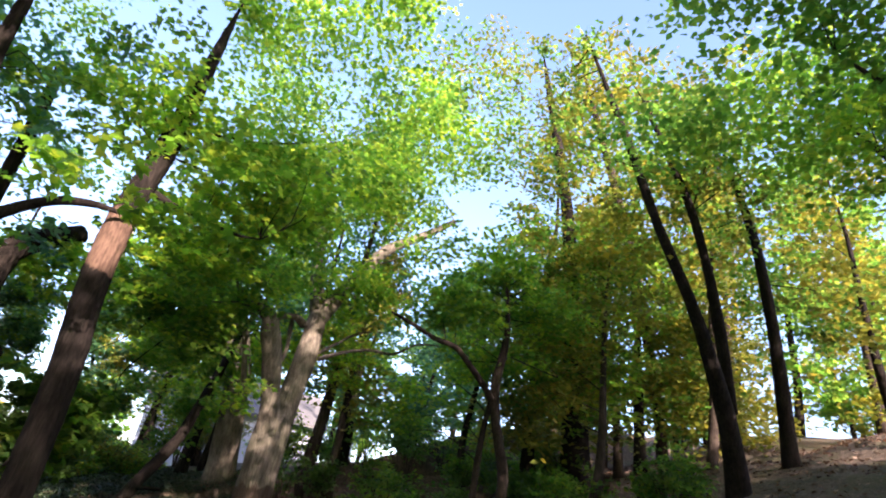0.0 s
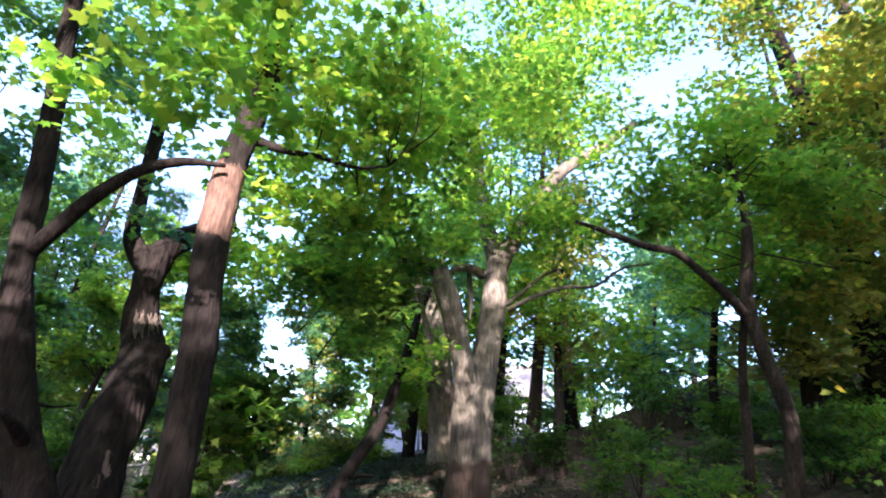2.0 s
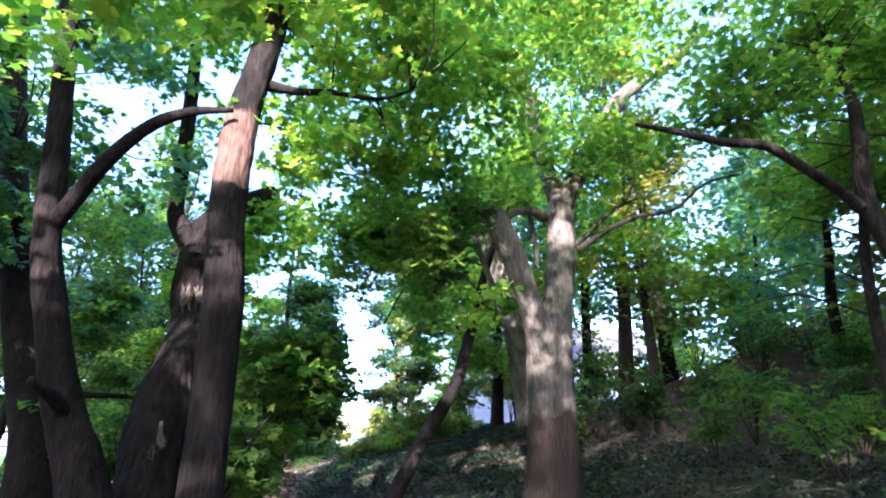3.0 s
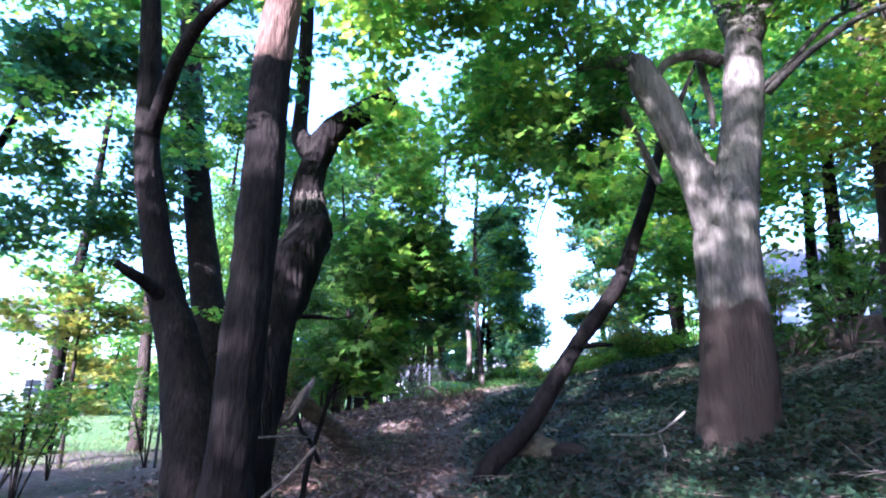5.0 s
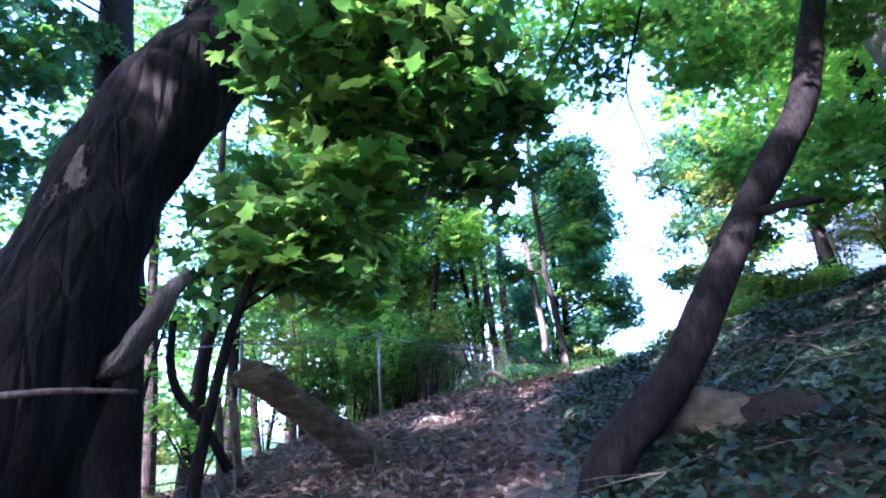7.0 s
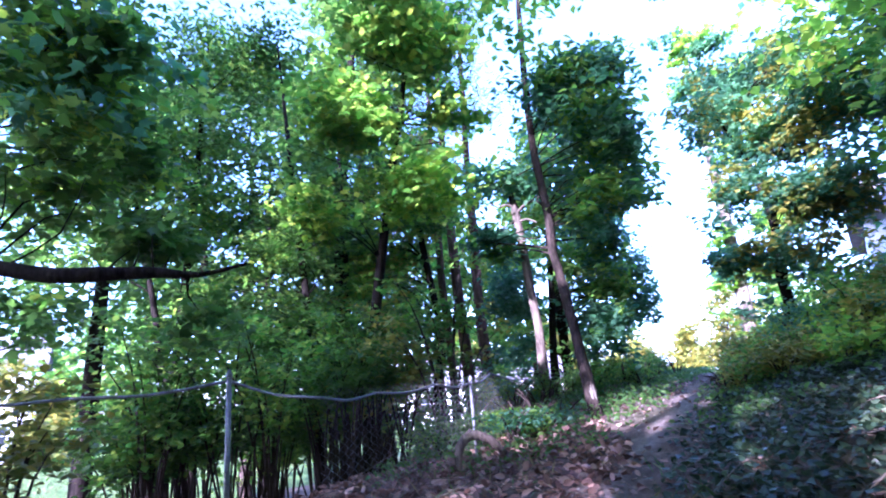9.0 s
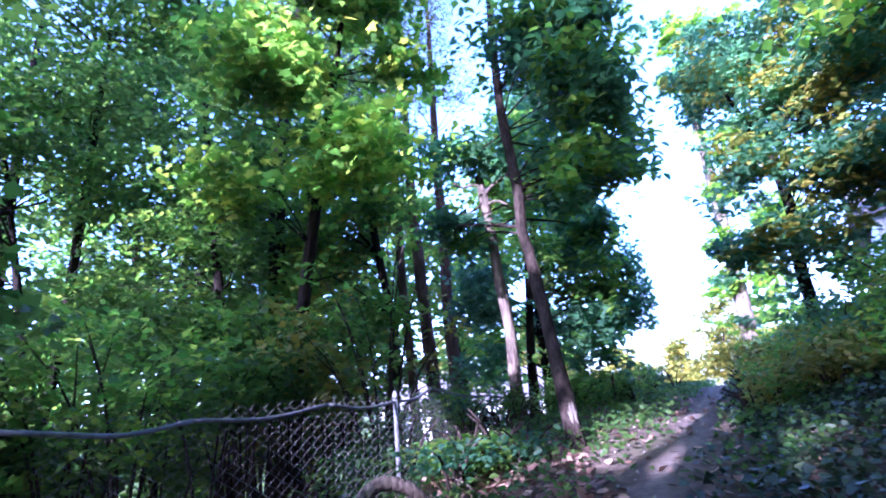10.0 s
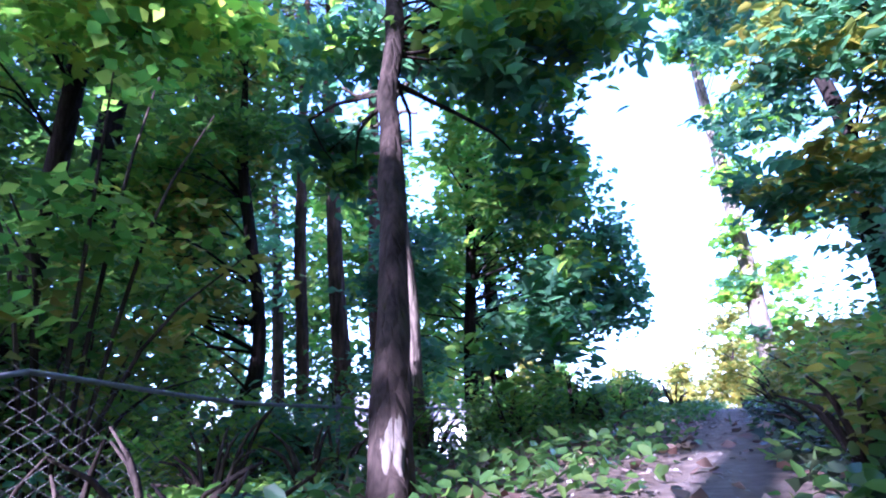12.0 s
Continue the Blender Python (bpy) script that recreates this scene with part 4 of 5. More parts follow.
tree("woodland_tree", "leafy young tree beyond the fence", [(2.18, 18.17, -1.10, 0.079), (2.18, 18.04, -0.33, 0.072), (2.10, 17.92, 0.94, 0.061), (1.96, 17.85, 2.31, 0.051), (1.77, 17.85, 4.23, 0.041)], BARK_DARK,
     clumps=[(2.01, 17.64, 0.88, 0.788), (1.57, 17.34, 0.58, 0.679), (2.52, 18.15, 0.44, 0.664), (2.15, 17.71, 1.90, 0.745), (1.64, 17.71, 3.21, 0.781), (3.32, 18.07, 0.88, 0.496), (1.86, 18.07, 0.88, 0.723), (0.98, 17.93, 1.39, 0.723), (2.66, 18.59, 0.51, 0.577)],
     leaves=9000, leaf=LEAF_MID, size=0.098, seed=43, second=(LEAF_DARK, 0.8))
tree("woodland_tree", "dark trunk by the end of the fence", [(6.01, 20.89, -0.55, 0.096), (6.02, 20.78, -0.01, 0.084), (6.04, 20.66, 0.62, 0.072), (6.12, 20.56, 1.62, 0.061), (6.20, 20.54, 3.13, 0.050)], BARK_DARK,
     clumps=[(6.39, 20.41, 2.04, 0.613), (6.82, 20.85, 1.82, 0.642), (6.24, 20.12, 2.92, 0.540), (7.41, 21.36, 1.61, 0.606)],
     leaves=5000, leaf=LEAF_MID, size=0.107, shape=FLAKE, seed=45)
tree("woodland_tree", "dark trunk beside the top of the trail", [(6.40, 21.65, -0.54, 0.122), (6.41, 21.55, 0.01, 0.109), (6.37, 21.45, 1.02, 0.097), (6.42, 21.43, 2.28, 0.078), (6.49, 21.32, 4.01, 0.058)], BARK_DARK,
     clumps=[(6.90, 21.51, 1.02, 0.679), (7.85, 21.58, 1.97, 0.715), (8.21, 21.80, 1.31, 0.635), (8.94, 22.09, 1.53, 0.416), (7.26, 21.36, 2.63, 0.715), (5.36, 20.34, 1.46, 0.686), (5.22, 20.26, 0.36, 0.474)],
     leaves=10000, leaf=LEAF_COOL, size=0.107, shape=FLAKE, seed=47)
tree("woodland_tree", "slim trunk at the crest of the trail", [(7.14, 22.42, -0.53, 0.103), (7.15, 22.32, -0.00, 0.088), (7.24, 22.27, 1.12, 0.074), (7.33, 22.18, 2.31, 0.052)], BARK_DARK,
     clumps=[(8.07, 23.04, 1.24, 0.635)],
     leaves=3000, leaf=LEAF_COOL, size=0.107, shape=FLAKE, seed=49)
tree("trail_tree", "leafy tree arching over the trail from the bank", [(9.74, 19.19, -0.04, 0.098), (9.65, 19.02, 0.72, 0.090), (9.58, 18.94, 1.18, 0.086), (9.65, 18.92, 1.96, 0.074), (9.58, 18.96, 2.80, 0.061), (9.36, 19.02, 3.56, 0.047)], BARK_DARK,
     clumps=[(8.6, 18.5, 2.0, 0.36), (9.0, 18.1, 2.5, 0.50), (8.6, 18.7, 1.4, 0.30), (9.0, 18.4, 1.4, 0.50), (9.6, 18.6, 3.6, 0.60), (9.5, 18.0, 2.1, 0.60), (9.7, 20.5, 4.7, 0.40), (9.5, 20.1, 5.5, 0.35), (9.7, 19.1, 4.8, 0.60), (10.0, 18.4, 3.4, 0.70), (9.9, 17.7, 2.2, 0.70), (10.4, 17.8, 3.8, 0.80), (10.4, 18.6, 4.9, 0.80), (10.0, 18.7, 1.6, 0.50), (10.3, 18.6, 1.1, 0.50), (10.0, 19.4, 1.5, 0.32), (10.4, 18.3, 2.0, 0.50)],
     leaves=16500, leaf=LEAF_COOL, size=0.125, seed=51, second=(LEAF_YELLOW, 0.34))


tree("crest_tree", "tall leafy tree past the crest of the trail", [(13.4, 28.0, -0.5, 0.24), (13.2, 27.6, 3.5, 0.2), (12.9, 27.2, 7.5, 0.14), (12.6, 26.8, 12.0, 0.05)], BARK_GREY,
     clumps=[(11.7, 25.3, 9.7, 0.70), (12.5, 25.0, 9.6, 0.80), (12.0, 25.9, 8.5, 0.55), (12.8, 25.7, 8.1, 0.80), (12.8, 26.5, 6.6, 0.65), (13.1, 26.9, 5.2, 0.70), (12.8, 27.4, 3.8, 0.65), (12.7, 27.7, 2.6, 0.55), (13.0, 27.7, 1.5, 0.55), (13.3, 27.7, 0.8, 0.50), (13.7, 27.2, 2.8, 0.80), (13.6, 26.1, 6.5, 0.90), (14.3, 26.5, 4.2, 0.90), (13.7, 25.0, 8.3, 0.90)],
     leaves=7000, leaf=LEAF_BRIGHT, size=0.2, seed=53, sides=10, twigs=40, spread=0.3, shape=FLAKE, second=(LEAF_COOL, 0.4))
# ---- woods farther off, and unseen shading trees behind ----
def far_tree(x, y, tall, wide, leaf, leaves, seed, low=0.25, size=0.2, bark_mat=BARK_BROWN, name="woodland_tree", label="leafy woodland tree on the slope", shape=FLAKE):
    rng = np.random.default_rng(seed)
    g = float(ground_height(x, y))
    lean = rng.normal(0, 0.04, 2)
    r = 0.012 * tall + 0.03
    rows = [(x + lean[0] * tall * f + rng.normal(0, 0.06), y + lean[1] * tall * f + rng.normal(0, 0.06), g - 0.1 + tall * f * 0.93, r * (1.05 - f)) for f in (0, 0.2, 0.45, 0.7, 1.0)]
    clumps = []
    for f in np.linspace(low, 1.0, 9):
        a, out = rng.uniform(0, 6.3), wide * rng.uniform(0.25, 0.75) * (1.15 - 0.6 * f)
        clumps.append((x + lean[0] * tall * f + out * math.cos(a), y + lean[1] * tall * f + out * math.sin(a), g + tall * f, wide * rng.uniform(0.42, 0.7) * (1.2 - 0.5 * f)))
    return tree(name, label, rows, bark_mat, clumps=clumps, leaves=leaves, leaf=leaf, size=size, shape=shape, seed=seed, sides=9, twigs=16, flare=0.2, group="woodland trees", spread=0.45)


def wood(zone, count, leafs, seed, tall=(8, 13), wide=(1.6, 2.6), leaves=3000, low=0.22, size=0.2, label="leafy woodland tree on the slope", gap=1.6):
    rng = random.Random(seed)
    put, tries = [], 0
    while len(put) < count and tries < 4000:
        tries += 1
        x, y = rng.uniform(zone[0], zone[1]), rng.uniform(zone[2], zone[3])
        d = float(trail_frame(x, y)[0])
        if abs(d) < 3.2 or (d > 0 and d < 6 and 9 < y < 14) or min(math.hypot(x - 18.8, y - 22.6), math.hypot(x - 5, y - 48), math.hypot(x + 24.6, y - 40.7)) < 6 or any(math.hypot(x - a, y - b) < gap for a, b in put):
            continue
        put.append((x, y))
        far_tree(x, y, rng.uniform(*tall), rng.uniform(*wide), rng.choice(leafs), leaves, seed * 100 + len(put), low, size, rng.choice([BARK_BROWN, BARK_DARK]), label=label)


wood((8.4, 13.8, 11.1, 18.1), 9, [LEAF_MID, LEAF_COOL, LEAF_BRIGHT], 1, leaves=4200, low=0.32, size=0.17, label="leafy tree on top of the earth bank")
wood((16, 30, 9, 26), 9, [LEAF_MID, LEAF_COOL], 2, leaves=3600, size=0.24)
wood((14, 26, -6, 8), 12, [LEAF_YELLOW, LEAF_MID, LEAF_YELLOW], 3, leaves=4000, size=0.2, low=0.15, label="yellow-green tree on the sunny hillside")
wood((26, 42, -12, 12), 10, [LEAF_YELLOW, LEAF_MID], 4, leaves=3600, size=0.28, low=0.12, label="sunlit tree far up the hillside")
wood((-0.6, 3.4, 20.5, 29), 6, [LEAF_DARK, LEAF_DARK, LEAF_COOL], 5, tall=(8, 15), leaves=4200, low=0.3, size=0.2, label="leafy tree beyond the wire fence")
wood((-5.5, -1.2, 16.5, 24), 5, [LEAF_DARK, LEAF_MID], 6, tall=(9, 14), leaves=4000, low=0.33, size=0.17, label="shady tree at the edge of the lawn")
# Added behind the view, on the sun's side: two woods that shade the trail.
wood((-13, -2.2, -12, 6), 14, [LEAF_MID, LEAF_DARK], 7, tall=(9, 14), wide=(2.2, 3.2), leaves=2600, low=0.25, size=0.3, label="added leafy tree behind the view that shades the trail")
wood((2, 13, -13, -4), 9, [LEAF_MID, LEAF_DARK], 8, tall=(8, 12), leaves=2400, low=0.2, size=0.3)
wood((3.6, 6.5, 23.2, 29.8), 3, [LEAF_MID, LEAF_COOL], 9, tall=(7, 11), leaves=3600, low=0.4, size=0.2, gap=1.2, label="leafy tree by the end of the fence")
wood((-34, -15, 26, 44), 7, [LEAF_YELLOW, LEAF_YELLOW, LEAF_MID], 13, tall=(5, 8), wide=(2.2, 3.2), leaves=2400, low=0.12, size=0.36, gap=3, label="sunlit yellow tree at the far side of the lawn")
wood((-70, -22, 45, 75), 16, [LEAF_YELLOW, LEAF_MID], 10, tall=(7, 11), wide=(3, 4.5), leaves=2600, low=0.15, size=0.6, gap=4, label="sunlit yellow tree across the lawn")
wood((2, 34, 60, 95), 14, [LEAF_YELLOW, LEAF_YELLOW, LEAF_MID], 11, tall=(5, 9), wide=(3, 4.5), leaves=2200, low=0.15, size=0.65, gap=4, label="golden sunlit tree beyond the crest")
wood((11, 18.5, 3.5, 10), 5, [LEAF_MID, LEAF_YELLOW, LEAF_BRIGHT], 12, tall=(6, 9), leaves=2800, low=0.3, size=0.17, label="dark leafy tree on the shaded bank")
for k, (x, y) in enumerate(((19.7, 41.7), (21.9, 44.2), (15.5, 34.0))):
    far_tree(x, y, 3.4 if y < 40 else 3.6, 1.5 if y < 40 else 1.9, LEAF_YELLOW, 2200, 930 + k, 0.12, 0.2, label="small golden tree in full sun past the crest")


# Added trees, mostly out of view, whose high crowns block the low sun.
def shade_crown(x, y, z, r, bx, by, k):
    rng = np.random.default_rng(700 + k)
    g = float(ground_height(bx, by))
    rows = [(bx, by, g - 0.1, 0.16), (bx + 0.1, by, g + 2.5, 0.14), ((bx + x) / 2, (by + y) / 2, z - 3.2, 0.1), (x, y, z - 0.5, 0.02)]
    clumps = [(x + rng.normal(0, r * 0.5), y + rng.normal(0, r * 0.5), z + rng.uniform(-1.2, 1.5), r * rng.uniform(0.4, 0.62)) for _ in range(8)]
    tree("shade_tree", "added slim tree whose high crown shades the trail", rows, BARK_BROWN, clumps=clumps, leaves=5600, leaf=(LEAF_MID, LEAF_BRIGHT)[k % 2], size=0.14, shape=FLAKE,
         seed=700 + k, sides=9, twigs=24, flare=0.25, group="tall trees beside the trail", spread=0.5)


shade_crown(-1.0, 3.0, 8.5, 2.8, -3.6, 2.6, 1)
shade_crown(-3.0, 7.0, 9.0, 2.8, -4.6, 6.2, 2)
shade_crown(-5.5, 3.0, 8.0, 2.8, -6.4, 2.5, 3)
shade_crown(1.0, -2.6, 8.6, 2.8, -0.6, -4.4, 4)
shade_crown(-5.0, 11.0, 8.5, 2.8, -6.2, 11.5, 5)
shade_crown(4.5, -1.5, 8.5, 2.6, 4.0, -4.4, 6)
shade_crown(7.6, -1.4, 7.6, 2.6, 7.4, -4.6, 8)
shade_crown(10.2, -1.8, 8.2, 2.6, 10.6, -4.8, 9)
shade_crown(0.8, -3.6, 5.6, 2.3, -0.4, -5.2, 11)
shade_crown(3.2, -4.0, 6.0, 2.3, 2.4, -5.4, 12)
shade_crown(6.2, -4.2, 6.6, 2.4, 5.6, -5.6, 10)
shade_crown(-2.5, -0.5, 7.5, 2.6, -4.2, -0.2, 7)


# ---- the young maple, logs and sticks ----
def log_thing(name, label, line, mat, category, sides=14, knots=0.14, jagged=0.06, seed=1, group=""):
    x, y, z, r = line[0]
    top = thing(name, (x, y, float(ground_height(x, y))), label, category, group)
    thick = max(row[3] for row in line) > 0.05
    part("stem", mesh_of("stem", *tube(line, 34 if thick else sides, 10 if thick else 4, knots, seed, 0, jagged, top.location, 0.035 if thick else 0.0), mat), top)
    return top


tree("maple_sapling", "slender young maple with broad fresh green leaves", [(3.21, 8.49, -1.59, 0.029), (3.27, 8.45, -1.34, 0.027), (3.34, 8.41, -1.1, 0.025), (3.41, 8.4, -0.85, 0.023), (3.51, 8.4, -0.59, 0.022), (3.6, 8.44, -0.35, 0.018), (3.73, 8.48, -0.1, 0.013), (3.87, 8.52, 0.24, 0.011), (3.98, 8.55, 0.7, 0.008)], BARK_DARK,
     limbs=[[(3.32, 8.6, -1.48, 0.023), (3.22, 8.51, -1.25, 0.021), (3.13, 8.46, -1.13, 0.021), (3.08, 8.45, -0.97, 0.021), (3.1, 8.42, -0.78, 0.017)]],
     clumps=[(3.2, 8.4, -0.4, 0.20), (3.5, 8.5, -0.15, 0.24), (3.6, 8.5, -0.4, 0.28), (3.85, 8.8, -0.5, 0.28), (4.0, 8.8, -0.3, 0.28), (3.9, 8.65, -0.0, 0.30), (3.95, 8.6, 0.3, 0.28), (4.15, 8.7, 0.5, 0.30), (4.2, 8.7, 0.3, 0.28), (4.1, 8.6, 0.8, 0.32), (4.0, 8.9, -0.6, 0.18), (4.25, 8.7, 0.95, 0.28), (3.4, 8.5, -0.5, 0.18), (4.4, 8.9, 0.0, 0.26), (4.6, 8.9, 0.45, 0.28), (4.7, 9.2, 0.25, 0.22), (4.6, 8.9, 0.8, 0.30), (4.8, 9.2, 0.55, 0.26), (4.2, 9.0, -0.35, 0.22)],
     leaves=5200, leaf=LEAF_DARK, size=0.115, shape=MAPLE, seed=61, sides=9, twigs=50, flare=0.2, spread=0.26, gaps=camera_gap, second=(LEAF_MID, 0.4))
tree("young_maple", "leafy maple with bright layered leaves beyond the fence", [(2.9, 18.0, -1.6, 0.09), (2.99, 17.8, -0.03, 0.08), (3.27, 17.53, 1.63, 0.07), (3.6, 17.2, 3.19, 0.05), (3.9, 16.9, 4.6, 0.025)], BARK_DARK,
     clumps=[(4.1, 17.0, 4.8, 0.80), (4.4, 17.6, 3.8, 0.60), (3.7, 16.8, 5.6, 0.80), (3.5, 16.6, 3.4, 0.70), (4.3, 17.4, 2.6, 0.50), (3.8, 16.8, 2.4, 0.70), (2.9, 16.8, 3.6, 0.80), (3.5, 16.3, 4.7, 0.80), (2.5, 17.2, 2.3, 0.60)],
     leaves=9500, leaf=LEAF_BRIGHT, size=0.115, shape=MAPLE, seed=68, sides=9, twigs=50, flare=0.2, spread=0.3, second=(LEAF_MID, 0.4))
tree("lawn_edge_tree", "leafy shaded tree at the edge of the lawn", [(-3.1, 10.4, -2.4, 0.09), (-2.9, 10.3, 0.3, 0.08), (-2.2, 10.1, 2.4, 0.06), (-1.3, 9.7, 4.05, 0.03)], BARK_DARK,
     clumps=[(-1.1, 9.4, 3.4, 0.70), (-1.3, 9.8, 2.4, 0.60), (-1.6, 9.9, 1.6, 0.50), (-0.6, 10.6, 1.7, 0.45), (-0.7, 9.4, 3.9, 0.70), (-0.2, 11.3, 2.2, 0.40), (-0.3, 10.1, 4.2, 0.60), (-1.8, 10.5, 1.4, 0.40), (0.7, 9.9, 3.5, 0.35), (0.4, 9.9, 2.5, 0.60), (0.4, 10.3, 3.1, 0.50), (0.1, 10.1, 2.0, 0.50), (-0.3, 10.2, 1.3, 0.50), (0.2, 10.9, 3.1, 0.40)],
     leaves=9000, leaf=LEAF_COOL, size=0.1, shape=MAPLE, seed=69, twigs=40, second=(LEAF_DARK, 0.5))
tree("yellow_bush", "tall sunlit yellow-green bush beside the lawn", [(-3.2, 14.6, -2.3, 0.05), (-3.25, 14.6, -0.8, 0.04), (-3.3, 14.6, 0.9, 0.02)], BARK_BROWN,
     clumps=[(-4.2, 13.9, 0.8, 0.60), (-3.4, 14.6, 0.4, 0.50), (-2.6, 15.1, 0.8, 0.60), (-4.4, 14.9, 1.7, 0.50), (-2.2, 14.3, -0.4, 0.40), (-3.2, 14.4, 1.5, 0.5)],
     leaves=3600, leaf=LEAF_YELLOW, size=0.11, shape=MAPLE, seed=70, sides=9, twigs=30, category="bush", second=(LEAF_MID, 0.35))
log_thing("fallen_log", "broken log propped up on the slope beside the trail", [(3.67, 10.9, -1.84, 0.138), (3.4, 10.72, -1.54, 0.127), (3.09, 10.54, -1.25, 0.121), (2.87, 10.4, -1.06, 0.116), (2.73, 10.28, -0.92, 0.123), (2.55, 10.23, -0.83, 0.106)], LOG_WOOD, "log", seed=4)
log_thing("rotten_log", "rotting cracked log lying at the foot of the leaning tree", [(5.60, 10.04, -1.38, 0.12), (5.67, 9.97, -1.39, 0.155), (5.85, 9.78, -1.41, 0.165), (5.96, 9.62, -1.45, 0.16), (6.02, 9.54, -1.48, 0.14)], LOG_WOOD, "log", seed=6, knots=0.3, sides=18)
log_thing("rotten_log", "black rotten end of a log crumbling into the ivy", [(6.03, 9.52, -1.47, 0.13), (6.14, 9.43, -1.43, 0.13), (6.27, 9.33, -1.45, 0.11), (6.38, 9.19, -1.49, 0.07)], BARK_DARK, "log", seed=8, knots=0.4, jagged=0.1)
log_thing("dead_branch", "pale dead branch caught on the slope", [(3.52, 4.6, -1.49, 0.006), (3.73, 4.53, -1.3, 0.006), (3.92, 4.46, -1.12, 0.006), (4.03, 4.43, -1.03, 0.006), (4.12, 4.41, -0.93, 0.006)], DEAD_WOOD, "branch", sides=7, knots=0.1, jagged=0.0, seed=2, group='dead branches')
log_thing("dead_branch", "pale dead branch caught on the slope", [(2.67, 7.47, -1.165, 0.012), (2.88, 7.57, -1.155, 0.012), (3.01, 7.64, -1.155, 0.012), (3.19, 7.71, -1.15, 0.011), (3.39, 7.80, -1.165, 0.008)], DEAD_WOOD, "branch", sides=7, knots=0.1, jagged=0.0, seed=3, group='dead branches')
log_thing("dead_branch", "pale dead branch caught on the slope", [(6.11, 7.58, -1.09, 0.009), (6.32, 7.48, -1.09, 0.0102), (6.49, 7.37, -1.05, 0.0114), (6.7, 7.33, -0.88, 0.0114)], PALE_WOOD, "branch", sides=7, knots=0.1, jagged=0.0, seed=4, group='dead branches')
log_thing("dead_branch", "pale dead branch caught on the slope", [(6.47, 7.38, -1.06, 0.0102), (6.48, 7.3, -1.17, 0.0084), (6.46, 7.22, -1.24, 0.006)], PALE_WOOD, "branch", sides=7, knots=0.1, jagged=0.0, seed=5, group='dead branches')
log_thing("wooden_post", "short weathered wooden post by the fence line", [(2.06, 10.93, -1.93, 0.037), (2.09, 10.795, -1.41, 0.037), (2.12, 10.66, -0.99, 0.037)], DEAD_WOOD, "post", sides=9, knots=0.08, jagged=0.02, seed=9, group="wooden posts")
log_thing("wooden_post", "short weathered wooden post by the fence line", [(2.17, 11.06, -1.97, 0.043), (2.185, 10.92, -1.44, 0.0405), (2.2, 10.78, -1.01, 0.038)], DEAD_WOOD, "post", sides=9, knots=0.08, jagged=0.02, seed=9, group="wooden posts")
log_thing("bent_log", "short bent log lying against the fence", [(4.26, 14.57, -0.89, 0.026), (4.28, 14.63, -0.72, 0.037), (4.38, 14.72, -0.64, 0.040), (4.53, 14.79, -0.69, 0.037), (4.67, 14.86, -0.84, 0.026)], DEAD_WOOD, "log", seed=12)
log_thing("dead_branch", "tangled pale dead branch lying on the ivy bank", [(6.66, 9.38, -1.32, 0.014), (6.96, 9.5, -1.22, 0.016), (7.26, 9.6, -1.06, 0.014), (7.65, 9.68, -0.82, 0.008)], PALE_WOOD, "branch", sides=6, knots=0.1, jagged=0.0, seed=20, group="dead branches")
log_thing("dead_branch", "tangled pale dead branch lying on the ivy bank", [(6.6, 9.09, -1.37, 0.012), (6.87, 9.21, -1.26, 0.013), (7, 9.3, -1.11, 0.009)], PALE_WOOD, "branch", sides=6, knots=0.1, jagged=0.0, seed=21, group="dead branches")
log_thing("dead_branch", "tangled pale dead branch lying on the ivy bank", [(6.64, 9.02, -1.35, 0.011), (7.04, 9.11, -1.13, 0.012), (7.45, 9.23, -0.99, 0.007)], PALE_WOOD, "branch", sides=6, knots=0.1, jagged=0.0, seed=22, group="dead branches")
log_thing("dead_branch", "tangled pale dead branch lying on the ivy bank", [(6.41, 9.53, -1.4, 0.009), (6.72, 9.71, -1.46, 0.008), (6.99, 9.88, -1.53, 0.006)], PALE_WOOD, "branch", sides=6, knots=0.1, jagged=0.0, seed=23, group="dead branches")
tree("shady_limb_tree", "dark tree with a long level limb over the fence", [(0.25, 13.40, -1.61, 0.117), (0.33, 13.48, -0.29, 0.102), (0.47, 13.55, 0.95, 0.088), (0.25, 13.84, 2.99, 0.058), (0.11, 14.13, 5.18, 0.029)], BARK_DARK,
     limbs=[[(0.46, 13.55, 0.88, 0.075), (0.72, 13.57, 0.90, 0.068), (1.01, 13.60, 0.84, 0.059), (1.47, 13.64, 0.74, 0.059), (1.82, 13.73, 0.74, 0.052), (2.13, 13.81, 0.74, 0.045), (2.42, 13.91, 0.72, 0.025), (2.77, 13.97, 0.79, 0.012)]],
     clumps=[(1.06, 13.99, 1.68, 0.496), (1.42, 13.77, 2.41, 0.591), (0.62, 14.64, 0.58, 0.292), (1.86, 14.21, 1.09, 0.365), (1.57, 13.40, 2.55, 0.496), (2.15, 14.50, 0.44, 0.234), (1.28, 14.64, 2.12, 0.474)],
     leaves=6000, leaf=LEAF_DARK, size=0.1, shape=MAPLE, seed=63, twigs=40, second=(LEAF_BRIGHT, 0.25))


# ---- chain-link fence ----
def fence_post(fence, x, y, z0, z1, r=0.03):
    p = part("post", mesh_of("post", *tube([(x, y, z0, r), (x, y, (z0 + z1) / 2, r), (x, y, z1, r)], 10, 1, 0.0, origin=fence.location), GALV), fence, "dull grey steel post")
    part("post_cap", mesh_of("post_cap", *tube([(x, y, z1, r * 1.25), (x, y, z1 + 0.02, r * 1.2), (x, y, z1 + 0.05, r * 0.5)], 10, 2, 0.0, origin=fence.location), GALV), p)


